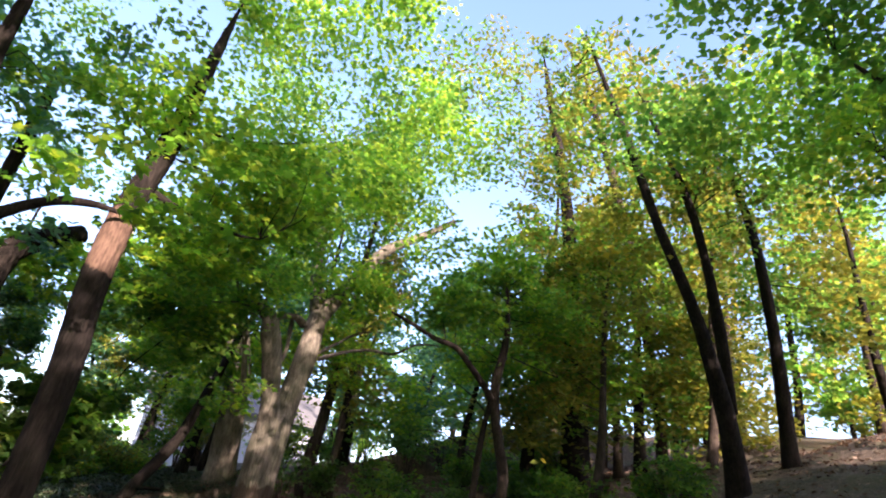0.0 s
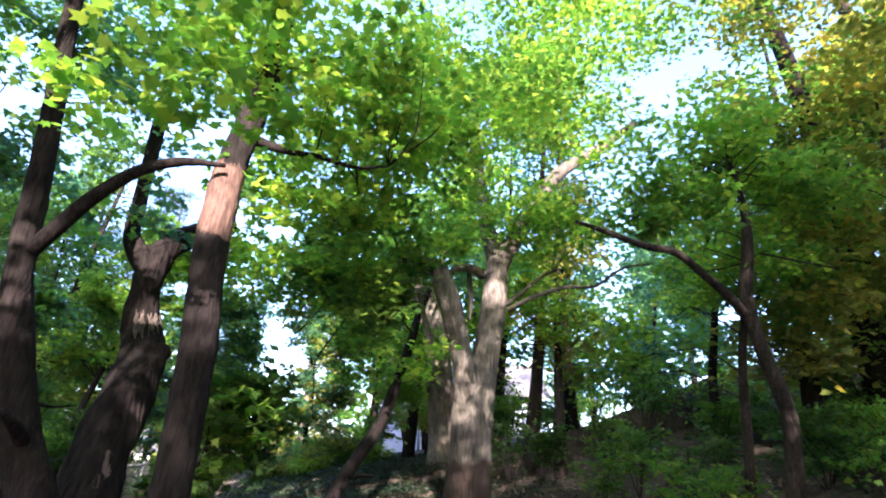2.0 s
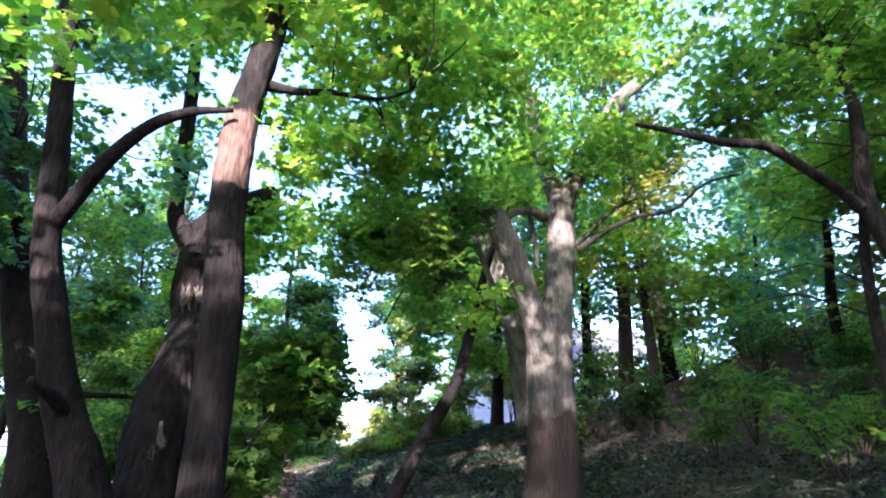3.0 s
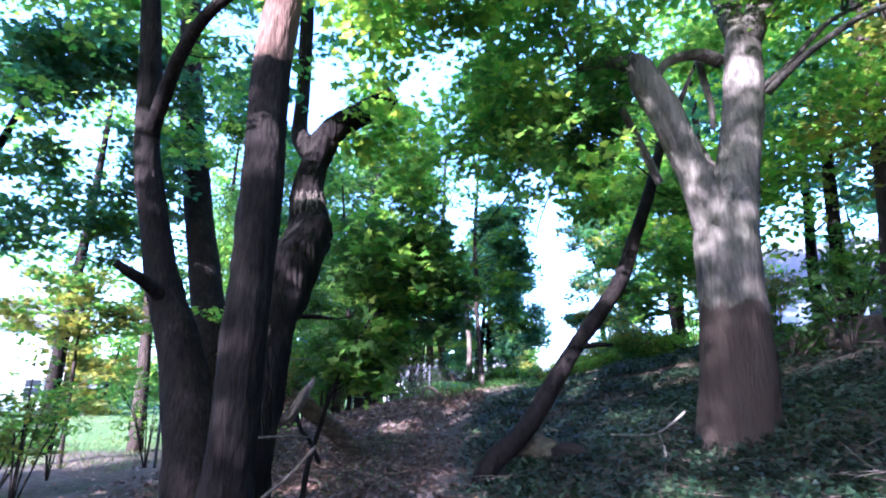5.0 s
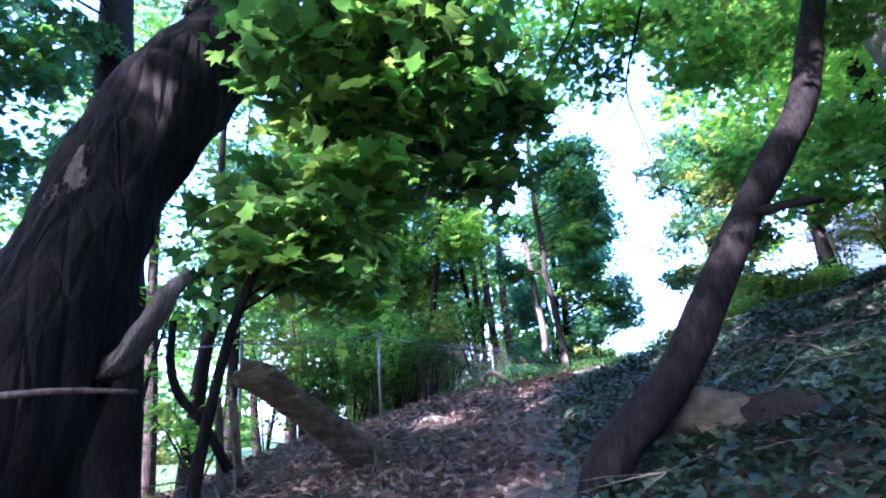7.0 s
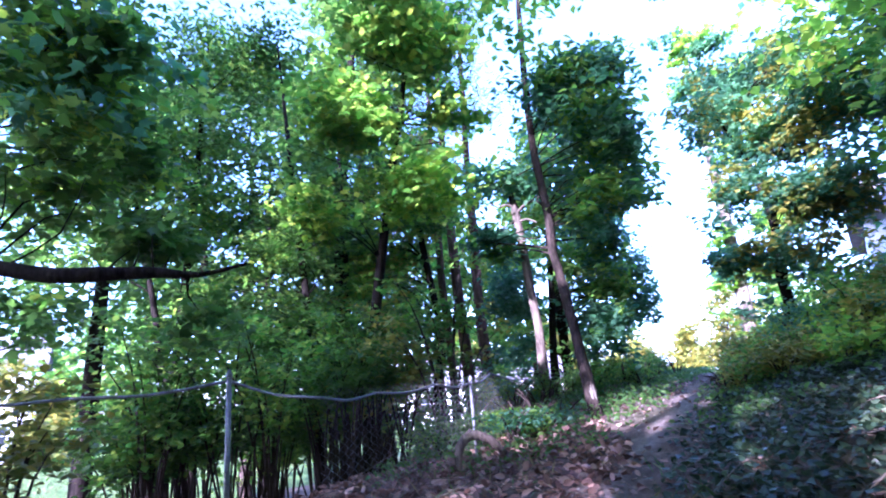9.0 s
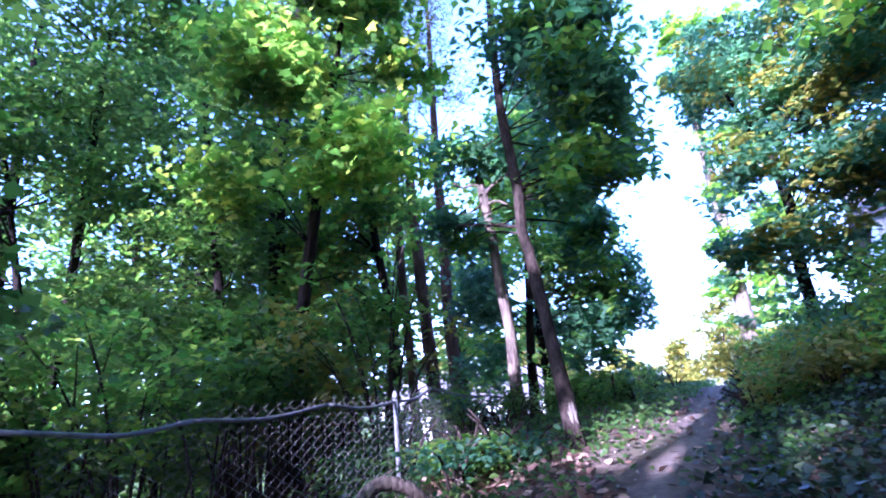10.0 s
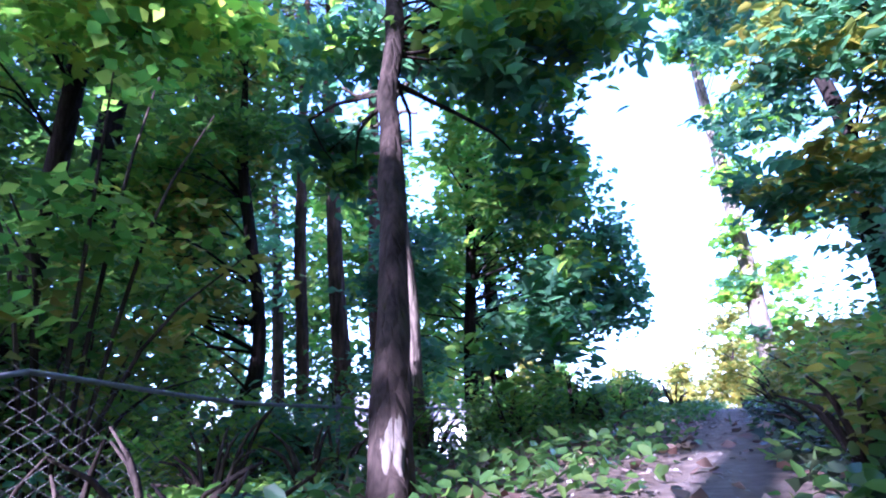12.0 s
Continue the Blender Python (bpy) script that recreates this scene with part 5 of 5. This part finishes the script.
def wire_zigzag(a, b, bottom_a, bottom_b, pitch=0.043, r=0.0019):
    """Chain-link netting between two posts: upright wires bent into zigzags, hooked through one another, with twisted ends above the rail."""
    a, b = np.array(a), np.array(b)
    span = np.hypot(*(b - a)[:2])
    n = int(span / pitch)
    across = (b - a) / max(n, 1)
    verts, faces = [], []
    nrm = np.cross(b - a, (0, 0, 1))
    nrm /= np.linalg.norm(nrm)
    for i in range(n):
        f = i / max(n, 1)
        top = a + across * i
        low = bottom_a + (bottom_b - bottom_a) * f
        rows = max(2, int((top[2] + 0.03 - low) / (pitch * 0.62)))
        pts = []
        for k in range(rows + 1):
            z = top[2] + 0.045 - k * pitch * 0.62
            pts.append(top + across * ((k + i) % 2) + np.array([0, 0, z - top[2]]) + nrm * (0.004 if k % 2 else -0.004))
        o = len(verts)
        for k, p in enumerate(pts):
            for c in range(3):
                an = c * 2.094
                verts.append(p + r * math.cos(an) * across / np.linalg.norm(across) + r * math.sin(an) * nrm)
        for k in range(len(pts) - 1):
            for c in range(3):
                q, w = o + k * 3 + c, o + k * 3 + (c + 1) % 3
                faces.append((q, w, w + 3, q + 3))
    return verts, faces


def chain_fence():
    line = [(2.95, 13.3, -0.12), (3.49, 13.38, -0.26), (3.74, 13.89, -0.25), (4.11, 14.68, -0.21), (4.41, 15.31, -0.21), (4.62, 15.9, -0.12), (5.15, 17.7, -0.18), (5.62, 19.5, -0.14), (6.2, 21.4, -0.08), (6.85, 23.4, -0.02)]
    west = [(2.95, 13.3, -0.12), (2.1, 13.1, -0.16), (1.2, 12.9, -0.12), (-0.3, 12.6, -0.12)]
    fence = thing("chain_link_fence", on_ground(4.43, 15.07), "sagging grey chain-link fence with a bent top rail", "fence")
    base = np.array(fence.location)
    for k, (x, y, z) in enumerate(line):
        if k not in (1, 2, 3, 5):
            fence_post(fence, x, y, float(ground_height(x, y)) - 0.1, z + 0.02, 0.016 if k in (0, 4) else 0.014)
    for run in (line, west):
        for p, q in zip(run, run[1:]):
            bend = ((p[0] + q[0]) / 2, (p[1] + q[1]) / 2, (p[2] + q[2]) / 2 - 0.03)
            part("rail", mesh_of("rail", *tube([(*p, 0.0095), (*bend, 0.0095), (*q, 0.0095)], 8, 5, 0.0, origin=base), GALV), fence, "bent grey top rail")
            if run is west or p is line[0]:
                continue
            v, f = wire_zigzag(np.array(p), np.array(q), float(ground_height(p[0], p[1])), float(ground_height(q[0], q[1])))
            tagged(part("netting", mesh_of("netting", [w - base for w in v], f, RUSTY), fence, "thin grey diamond wire netting"), kind="stuff")
    for x, y, z in west[2:]:
        fence_post(fence, x, y, float(ground_height(x, y)) - 0.1, z + 0.02, 0.026)


chain_fence()


# ---- marks on the old trunks ----
def of_thing(name):
    return bpy.data.objects[name]


def splinters(owner, label, line, z0, z1, toward, wide, count, mat, seed=3, name="scar", proud=0.006):
    """Torn strips that lie along a trunk's skin on the side that faces toward."""
    rng = random.Random(seed)
    l = smooth_line(line, 6)
    pieces = []
    t = np.array((toward[0], toward[1], 0.0)) / math.hypot(*toward)
    s = np.cross(t, (0, 0, 1.0))
    for k in range(count):
        a = wide * (rng.random() * 2 - 1)
        lo, hi = z0 + (z1 - z0) * rng.uniform(0, 0.35), z0 + (z1 - z0) * rng.uniform(0.65, 1)
        w = rng.uniform(0.5, 1.0)
        row = []
        for i in range(6):
            f = i / 5
            z = lo + (hi - lo) * f
            c = [np.interp(z, l[:, 2], l[:, n]) for n in (0, 1, 3)]
            an = a + rng.gauss(0, 0.06)
            r = 0.02 * w * math.sin(math.pi * (0.08 + 0.84 * f)) + 0.002
            q = np.array((c[0], c[1], z)) + (math.cos(an) * t + math.sin(an) * s) * (c[2] + proud - 0.35 * r)
            row.append((*q, r))
        pieces.append(tube(row, 6, 2, 0.3, seed + k, 0, 0, owner.location))
    part(name, mesh_of(name, *joined(pieces), mat), owner, label)


old = of_thing("broken_tree")
B_LINE = [(2.69, 8.01, -1.86, 0.4), (2.69, 8, -1.33, 0.38), (2.7, 8.15, -0.66, 0.34), (2.74, 8.39, 0.01, 0.28), (2.85, 8.6, 0.53, 0.27), (2.94, 8.84, 1.08, 0.26), (2.87, 9.07, 1.62, 0.21), (2.84, 9.27, 2.13, 0.18), (2.92, 9.48, 2.63, 0.19)]
splinters(old, "sunlit rag of split bark", B_LINE, 1.3, 1.72, (0.7, -1.6), 0.9, 26, DEAD_WOOD, 7, proud=0.016)
part("burl", mesh_of("burl", *tube([(2.85, 8.82, 0.95, 0.2), (3.0, 8.8, 1.12, 0.21), (3.16, 8.8, 1.2, 0.14), (3.24, 8.8, 1.22, 0.06)], 12, 4, 0.2, 4, 0, 0, old.location), BARK_DARK), old, "swollen dark burl")
part("broken_limb", mesh_of("broken_limb", *tube([(2.99, 8.15, -1.04, 0.050), (3.09, 8.13, -0.99, 0.050), (3.16, 8.13, -0.89, 0.050), (3.22, 8.15, -0.77, 0.045), (3.28, 8.18, -0.66, 0.030), (3.29, 8.20, -0.61, 0.010)], 18, 8, 0.3, 6, 0, 0, old.location, 0.03), DEAD_WOOD), old, "split grey stub of a torn limb")
T_LINE = [(5.68, 15.95, -0.60, 0.066), (5.67, 16.12, -0.26, 0.064), (5.66, 16.35, 0.23, 0.053)]
splinters(of_thing("trail_tree"), "strip of pale bare wood where the bark split away", T_LINE, -0.52, -0.28, (0.05, -1.0), 0.5, 15, SCAR_WOOD, 11, proud=0.002)
grey = of_thing("old_grey_tree")
part("scar", mesh_of("scar", *tube([(6.91, 8.82, 2.87, 0.053), (7.07, 8.85, 2.51, 0.052), (7.2, 8.87, 2.22, 0.058), (7.35, 8.9, 1.87, 0.051)], 7, 4, 0.2, 3, 0, 0, grey.location), PALE_WOOD), grey, "hanging strip of pale dead wood")


# ---- buildings beyond the trees ----
def box(x0, x1, y0, y1, z0, z1, bevel=0.01):
    bm = bmesh.new()
    bmesh.ops.create_cube(bm, size=1)
    for v in bm.verts:
        v.co = ((x0 + x1) / 2 + v.co.x * (x1 - x0), (y0 + y1) / 2 + v.co.y * (y1 - y0), (z0 + z1) / 2 + v.co.z * (z1 - z0))
    bmesh.ops.bevel(bm, geom=list(bm.edges), offset=bevel, segments=1, affect="EDGES")
    return bm


def piece(name, bm, mat, parent, label=""):
    me = bpy.data.meshes.new(name)
    bm.to_mesh(me)
    bm.free()
    me.materials.append(mat)
    return part(name, me, parent, label)


SIDING = plain("painted_siding", (0.52, 0.54, 0.60), 0.6, 0, 0.08, 3, 0.05)
WHITE_PAINT = plain("white_paint", (0.78, 0.77, 0.74), 0.6, 0, 0.06, 3, 0.05)
SHINGLE = plain("roof_shingle", (0.12, 0.11, 0.11), 0.9, 0, 0.3, 12, 0.4)
PANE = plain("window_glass", (0.03, 0.035, 0.04), 0.08, 0, 0.1, 2, 0.0)


def house(x, y, turn, wide, deep, high, wall_mat, label, seed=1, z=None):
    g = (float(ground_height(x, y)) if z is None else z)
    top = thing("house", (x, y, g), label, "house")
    top.rotation_euler = (0, 0, radians(turn))
    piece("wall", box(-wide / 2, wide / 2, 0, deep, -0.6, high), wall_mat, top)
    n = int(high / 0.2)
    for i in range(n):
        piece("clapboard", box(-wide / 2 - 0.02, wide / 2 + 0.02, -0.03, 0.0, i * 0.2, i * 0.2 + 0.185, 0.006), wall_mat, top)
    bm = bmesh.new()
    o, r = 0.4, high + 0.32 * deep
    pts = [(-wide / 2 - o, -o, high - 0.1), (wide / 2 + o, -o, high - 0.1), (wide / 2 + o, deep / 2, r), (-wide / 2 - o, deep / 2, r), (-wide / 2 - o, deep + o, high - 0.1), (wide / 2 + o, deep + o, high - 0.1)]
    low = [bm.verts.new(p) for p in pts]
    hi = [bm.verts.new((p[0], p[1], p[2] + 0.14)) for p in pts]
    for f in ((0, 1, 2, 3), (3, 2, 5, 4)):
        bm.faces.new([hi[i] for i in f])
        bm.faces.new([low[i] for i in reversed(f)])
    for a, b in ((0, 1), (1, 2), (2, 5), (5, 4), (4, 3), (3, 0)):
        bm.faces.new((low[a], low[b], hi[b], hi[a]))
    piece("roof", bm, SHINGLE, top)
    for k in range(max(1, int(wide / 2.8))):
        cx = -wide / 2 + (k + 0.5) * wide / max(1, int(wide / 2.8))
        w = piece("window", box(cx - 0.55, cx + 0.55, -0.08, -0.02, 0.95, 2.15), WHITE_PAINT, top)
        piece("pane", box(cx - 0.46, cx + 0.46, -0.1, -0.075, 1.03, 1.54, 0.004), PANE, w)
        piece("pane", box(cx - 0.46, cx + 0.46, -0.1, -0.075, 1.58, 2.07, 0.004), PANE, w)
    return top


house(18.8, 22.6, -35, 8.0, 6.0, 2.7, SIDING, "grey-blue clapboard house behind the earth bank", z=0.9)
# Added house: its white walls stand in for bright sunlit ground beyond the fence.
house(5.0, 48.0, 3, 11.0, 6.0, 2.6, WHITE_PAINT, "low white house added for the pale sunlit patch beyond the fence", z=-2.4)
house(-24.6, 40.7, 36, 7.0, 6.0, 5.6, WHITE_PAINT, "two-storey white house across the lawn")


# ---- undergrowth ----
def shrub(x, y, tall, wide, leaf, leaves, seed, size=0.09, shape=OVAL, name="shrub", label="leafy green shrub growing on the bank", stems=6, group="undergrowth", skirt=0.02):
    rng = np.random.default_rng(seed)
    g = float(ground_height(x, y))
    o = np.array((x, y, g))
    tips, stalks = [], []
    for _ in range(stems):
        a, l = rng.uniform(0, 6.3), rng.uniform(0.3, 1.0) * wide
        tip = o + np.array([l * math.cos(a), l * math.sin(a), tall * rng.uniform(0.55, 1.0)])
        mid = o + (tip - o) * 0.5 + np.array([0, 0, 0.18 * tall])
        stalks.append([(x, y, g - 0.05, 0.014), (*mid, 0.010), (*tip, 0.004)])
        tips += [(*tip, 0.34 * wide + 0.1), (*mid, 0.3 * wide + 0.1)]
    p, _ = spray_points(tips, leaves, rng, 0.22, 14)
    p = p[p[:, 2] > ground_height(p[:, 0], p[:, 1]) + skirt]
    p = p[~((np.abs(trail_frame(p[:, 0], p[:, 1])[0] + 1.15) < 0.55) & (p[:, 1] > 13) & (p[:, 1] < 18.5) & (p[:, 2] > -0.5))]
    if len(p) < 0.2 * leaves:
        return None
    top = thing(name, (x, y, g), label, "shrub", group)
    for stalk in stalks:
        part("stem", mesh_of("stem", *tube(stalk, 5, 3, 0.05, origin=o), BARK_BROWN), top)
    tagged(part("foliage", leaves_mesh("foliage", p - o, size, shape, leaf, rng), top), kind="stuff")
    return top


def thicket(zone, count, leafs, seed, tall, wide, leaves, size, label, near=0.9, far=50.0, shape=OVAL, side=0, skirt=0.02):
    rng = random.Random(seed)
    n = 0
    for _ in range(3000):
        if n >= count:
            break
        x, y = rng.uniform(zone[0], zone[1]), rng.uniform(zone[2], zone[3])
        d = float(trail_frame(x, y)[0])
        if not near < abs(d) < far or (side and d * side < 0):
            continue
        if shrub(x, y, rng.uniform(*tall), rng.uniform(*wide), rng.choice(leafs), leaves, seed * 1000 + n, size, shape, label=label, skirt=skirt):
            n += 1


thicket((5.4, 10.5, 15.3, 20.4), 32, [LEAF_MID, LEAF_COOL, LEAF_BRIGHT], 21, (0.35, 0.85), (0.38, 0.75), 700, 0.072, "tangled green shrub on the bank above the trail", 1.58, 3.8, shape=FLAKE, side=1)
thicket((6.5, 9.4, 15.4, 17.8), 9, [LEAF_YELLOW, LEAF_MID, LEAF_YELLOW], 31, (0.65, 1.15), (0.42, 0.7), 700, 0.080, "loose sun-yellow bush on top of the bank", 1.95, 4.1, shape=OVAL, side=1)
thicket((11.2, 13.4, 15.4, 18.4), 9, [LEAF_YELLOW, LEAF_YELLOW, LEAF_MID], 33, (1.3, 2.2), (0.6, 0.95), 900, 0.09, "yellow-green sapling thicket behind the bank", 3.2, shape=OVAL, side=1)
thicket((6.2, 10.2, 15.9, 23.2), 44, [LEAF_MID, LEAF_YELLOW, LEAF_YELLOW], 28, (0.26, 0.60), (0.22, 0.45), 420, 0.064, "low weedy plant at the edge of the trail", 0.60, 1.8, side=1)
thicket((4.0, 8.7, 14.8, 23.2), 62, [LEAF_MID, LEAF_DARK, LEAF_COOL, LEAF_MID], 22, (0.25, 0.6), (0.22, 0.42), 400, 0.06, "low weedy plant between trail and fence", 0.36, 2.1, side=-1)
thicket((-4.0, 1.6, 9.0, 14), 15, [LEAF_MID, LEAF_BRIGHT, LEAF_YELLOW], 23, (0.8, 2.2), (0.5, 0.9), 520, 0.09, "thin leafy bush on the slope above the lawn", 2.4)
thicket((11.5, 16, 8.5, 14), 9, [LEAF_MID, LEAF_DARK, LEAF_BRIGHT], 24, (0.8, 2.0), (0.6, 1.1), 800, 0.1, "dense green bush behind the earth bank", 3.2, shape=FLAKE)
thicket((8.0, 16, 1.5, 8), 22, [LEAF_DARK, LEAF_MID], 25, (0.4, 1.2), (0.4, 0.8), 420, 0.1, "low dark plant on the shaded bank", 2.6, shape=FLAKE)
thicket((9.5, 18, 5, 12.5), 34, [LEAF_DARK, LEAF_MID], 29, (0.5, 1.5), (0.5, 0.9), 420, 0.11, "dark green shrub on the shaded hillside", 3.4, shape=FLAKE)
thicket((0.9, 3.3, 15.4, 20), 22, [LEAF_DARK, LEAF_MID], 26, (1.7, 2.8), (0.5, 0.9), 800, 0.080, "shady bush beyond the wire fence", 1.95, shape=FLAKE, side=-1, skirt=0.95)
thicket((0.8, 4.2, 15.6, 21), 30, [LEAF_DARK, LEAF_MID, LEAF_YELLOW], 32, (1.6, 2.7), (0.5, 0.9), 760, 0.085, "tall shady bush beyond the wire fence", 2.0, shape=FLAKE, side=-1, skirt=0.85)
thicket((2.9, 5.8, 15.9, 21.0), 4, [LEAF_DARK, LEAF_MID], 27, (0.52, 1.20), (0.30, 0.60), 600, 0.072, "leafy bush growing through the fence", 1.65, shape=FLAKE, side=-1)


def scatter(name, label, category, zone, count, keep, size, shape, mat, seed, flat, lift=0.015, droop=0.0):
    rng = np.random.default_rng(seed)
    x, y = rng.uniform(zone[0], zone[1], count), rng.uniform(zone[2], zone[3], count)
    d, _ = trail_frame(x, y)
    k = rng.uniform(0, 1, count) < keep(x, y, d)
    x, y = x[k], y[k]
    p = np.stack([x, y, ground_height(x, y) + rng.uniform(0, lift, len(x))], 1)
    me = leaves_mesh(name, p, size, shape, mat, rng, flat, droop=droop)
    return tagged(part(name, me), label, category, kind="stuff")


def patchy(x, y, s=1.3, seed=0.0):
    return 0.5 + 0.5 * np.sin(s * x + 1.7 * np.sin(0.8 * s * y + seed)) * np.cos(1.1 * s * y - 1.3 * np.sin(0.7 * s * x + seed))


scatter("leaf_litter", "dry brown fallen leaves lying on the slope and trail", "fallen leaves", (-2, 8, -1, 21), 52000,
        lambda x, y, d: np.clip(1.0 - np.clip(np.abs(d + 1.2) - 1.6, 0, 3) / 2.5, 0.06, 1) * np.where(np.abs(d) < 0.4, np.where(y > 14.1, 0.22, 0.35), 1) * (0.35 + 0.65 * patchy(x, y)), 0.07, IVY, LITTER_LEAF, 61, 0.45)
scatter("leaf_litter", "curled brown dead leaves heaped between trail and fence", "fallen leaves", (0.5, 5.6, 4, 16), 38000,
        lambda x, y, d: np.clip((d + 3.6) / 0.8, 0, 1) * np.clip((0.35 - d) / 0.3, 0, 1) * (0.3 + 0.7 * patchy(x, y, 1.6, 6.0)), 0.082, OVAL, LITTER_LEAF, 68, 0.9, 0.05, 0.1)
scatter("ivy", "dark glossy ivy covering the bank beside the trail", "ivy", (4.8, 12.5, 2.0, 11.5), 105000,
        lambda x, y, d: np.clip((d - 0.3) / 0.5, 0, 1) * np.clip((6.5 - d) / 2.5, 0, 1) * (0.5 + 0.5 * patchy(x, y, 1.0, 2.0)), 0.062, IVY, IVY_LEAF, 62, 0.6, 0.12)
scatter("ivy", "dark small-leaved ivy on the upper bank", "ivy", (4.8, 11.5, 11.5, 22), 110000,
        lambda x, y, d: np.clip((d - 0.3) / 0.5, 0, 1) * np.clip((6.5 - d) / 2.5, 0, 1) * (0.5 + 0.5 * patchy(x, y, 1.0, 2.0)), 0.055, IVY, IVY_LEAF, 72, 0.6, 0.12)
scatter("bank_litter", "brown dead leaves over the shaded bank", "fallen leaves", (6, 20, -4, 13), 22000,
        lambda x, y, d: np.clip((d - 2.0) / 1.5, 0, 1) * np.where(y > 6.5, 0.3, 1.0) * (0.2 + 0.8 * patchy(x, y, 0.9, 4.0)), 0.085, IVY, LITTER_LEAF, 63, 0.45)
scatter("grass", "thin grass along the edge of the trail", "grass", (2.5, 9.5, 9, 24), 16000,
        lambda x, y, d: np.where(np.abs(d) > 0.33, 1, 0.04) * np.clip(1.5 - np.abs(d + 0.5) / 0.9, 0, 1) * (0.1 + 0.9 * patchy(x, y, 2.0, 1.0) ** 2), 0.14, NEEDLE, GRASS_BLADE, 64, 1.6, 0.0, -1.6)
scatter("weeds", "low leafy weeds crowding the sides of the trail", "weeds", (3.5, 13, 14.5, 28), 72000,
        lambda x, y, d: np.clip((np.abs(d - 0.2) - 0.12) / 0.3, 0, 1) * np.clip((3.2 - np.abs(d)) / 1.2, 0, 1) * (0.25 + 0.75 * patchy(x, y, 1.6, 5.0)), 0.06, OVAL, LEAF_DARK, 67, 0.9, 0.16, 0.2)
scatter("lawn_weeds", "rough green grass at the edge of the lawn", "grass", (-16, -1.5, 14, 36), 24000,
        lambda x, y, d: np.clip((-d - 3.0) / 2.0, 0, 1) * (0.2 + 0.8 * patchy(x, y, 1.2, 3.0)), 0.16, NEEDLE, GRASS_BLADE, 65, 1.4, 0.0, -1.6)
scatter("trail_stones", "small pale stones and chips trodden into the trail", "gravel", (3.5, 10.5, 3, 24), 15000,
        lambda x, y, d: np.clip(1.2 - np.abs(d) / 0.3, 0, 1), 0.024, FLAKE, plain("pale_chip", (0.2, 0.175, 0.15), 0.9), 66, 0.7, 0.012)


def twig_litter(zone, count, seed, keep, label):
    rng = np.random.default_rng(seed)
    pieces = []
    while len(pieces) < count:
        x, y = rng.uniform(zone[0], zone[1]), rng.uniform(zone[2], zone[3])
        if rng.uniform() > keep(float(trail_frame(x, y)[0])):
            continue
        l, a, g = rng.uniform(0.25, 1.1), rng.uniform(0, 6.3), float(ground_height(x, y))
        x2, y2 = x + l * math.cos(a), y + l * math.sin(a)
        g2 = float(ground_height(x2, y2)) + rng.uniform(0, 0.25) * l
        r = rng.uniform(0.004, 0.011)
        pieces.append(tube([(x, y, g + 0.01, r), ((x + x2) / 2 + rng.normal(0, 0.05), (y + y2) / 2 + rng.normal(0, 0.05), (g + g2) / 2 + 0.04, r * 0.8), (x2, y2, g2 + 0.01, r * 0.4)], 4, 2, 0.05))
    return tagged(part("twig_litter", mesh_of("twig_litter", *joined(pieces), DEAD_WOOD)), label, "twigs", kind="stuff")


twig_litter((5.2, 13, 4, 14), 330, 71, lambda d: 1.0 if 1.0 < d < 6.5 else 0, "pale dead twigs scattered over the ivy bank")
twig_litter((0.5, 5, 4, 15), 160, 72, lambda d: 1.0 if -3.5 < d < -0.4 else 0.05, "dead twigs lying on the leaf litter")
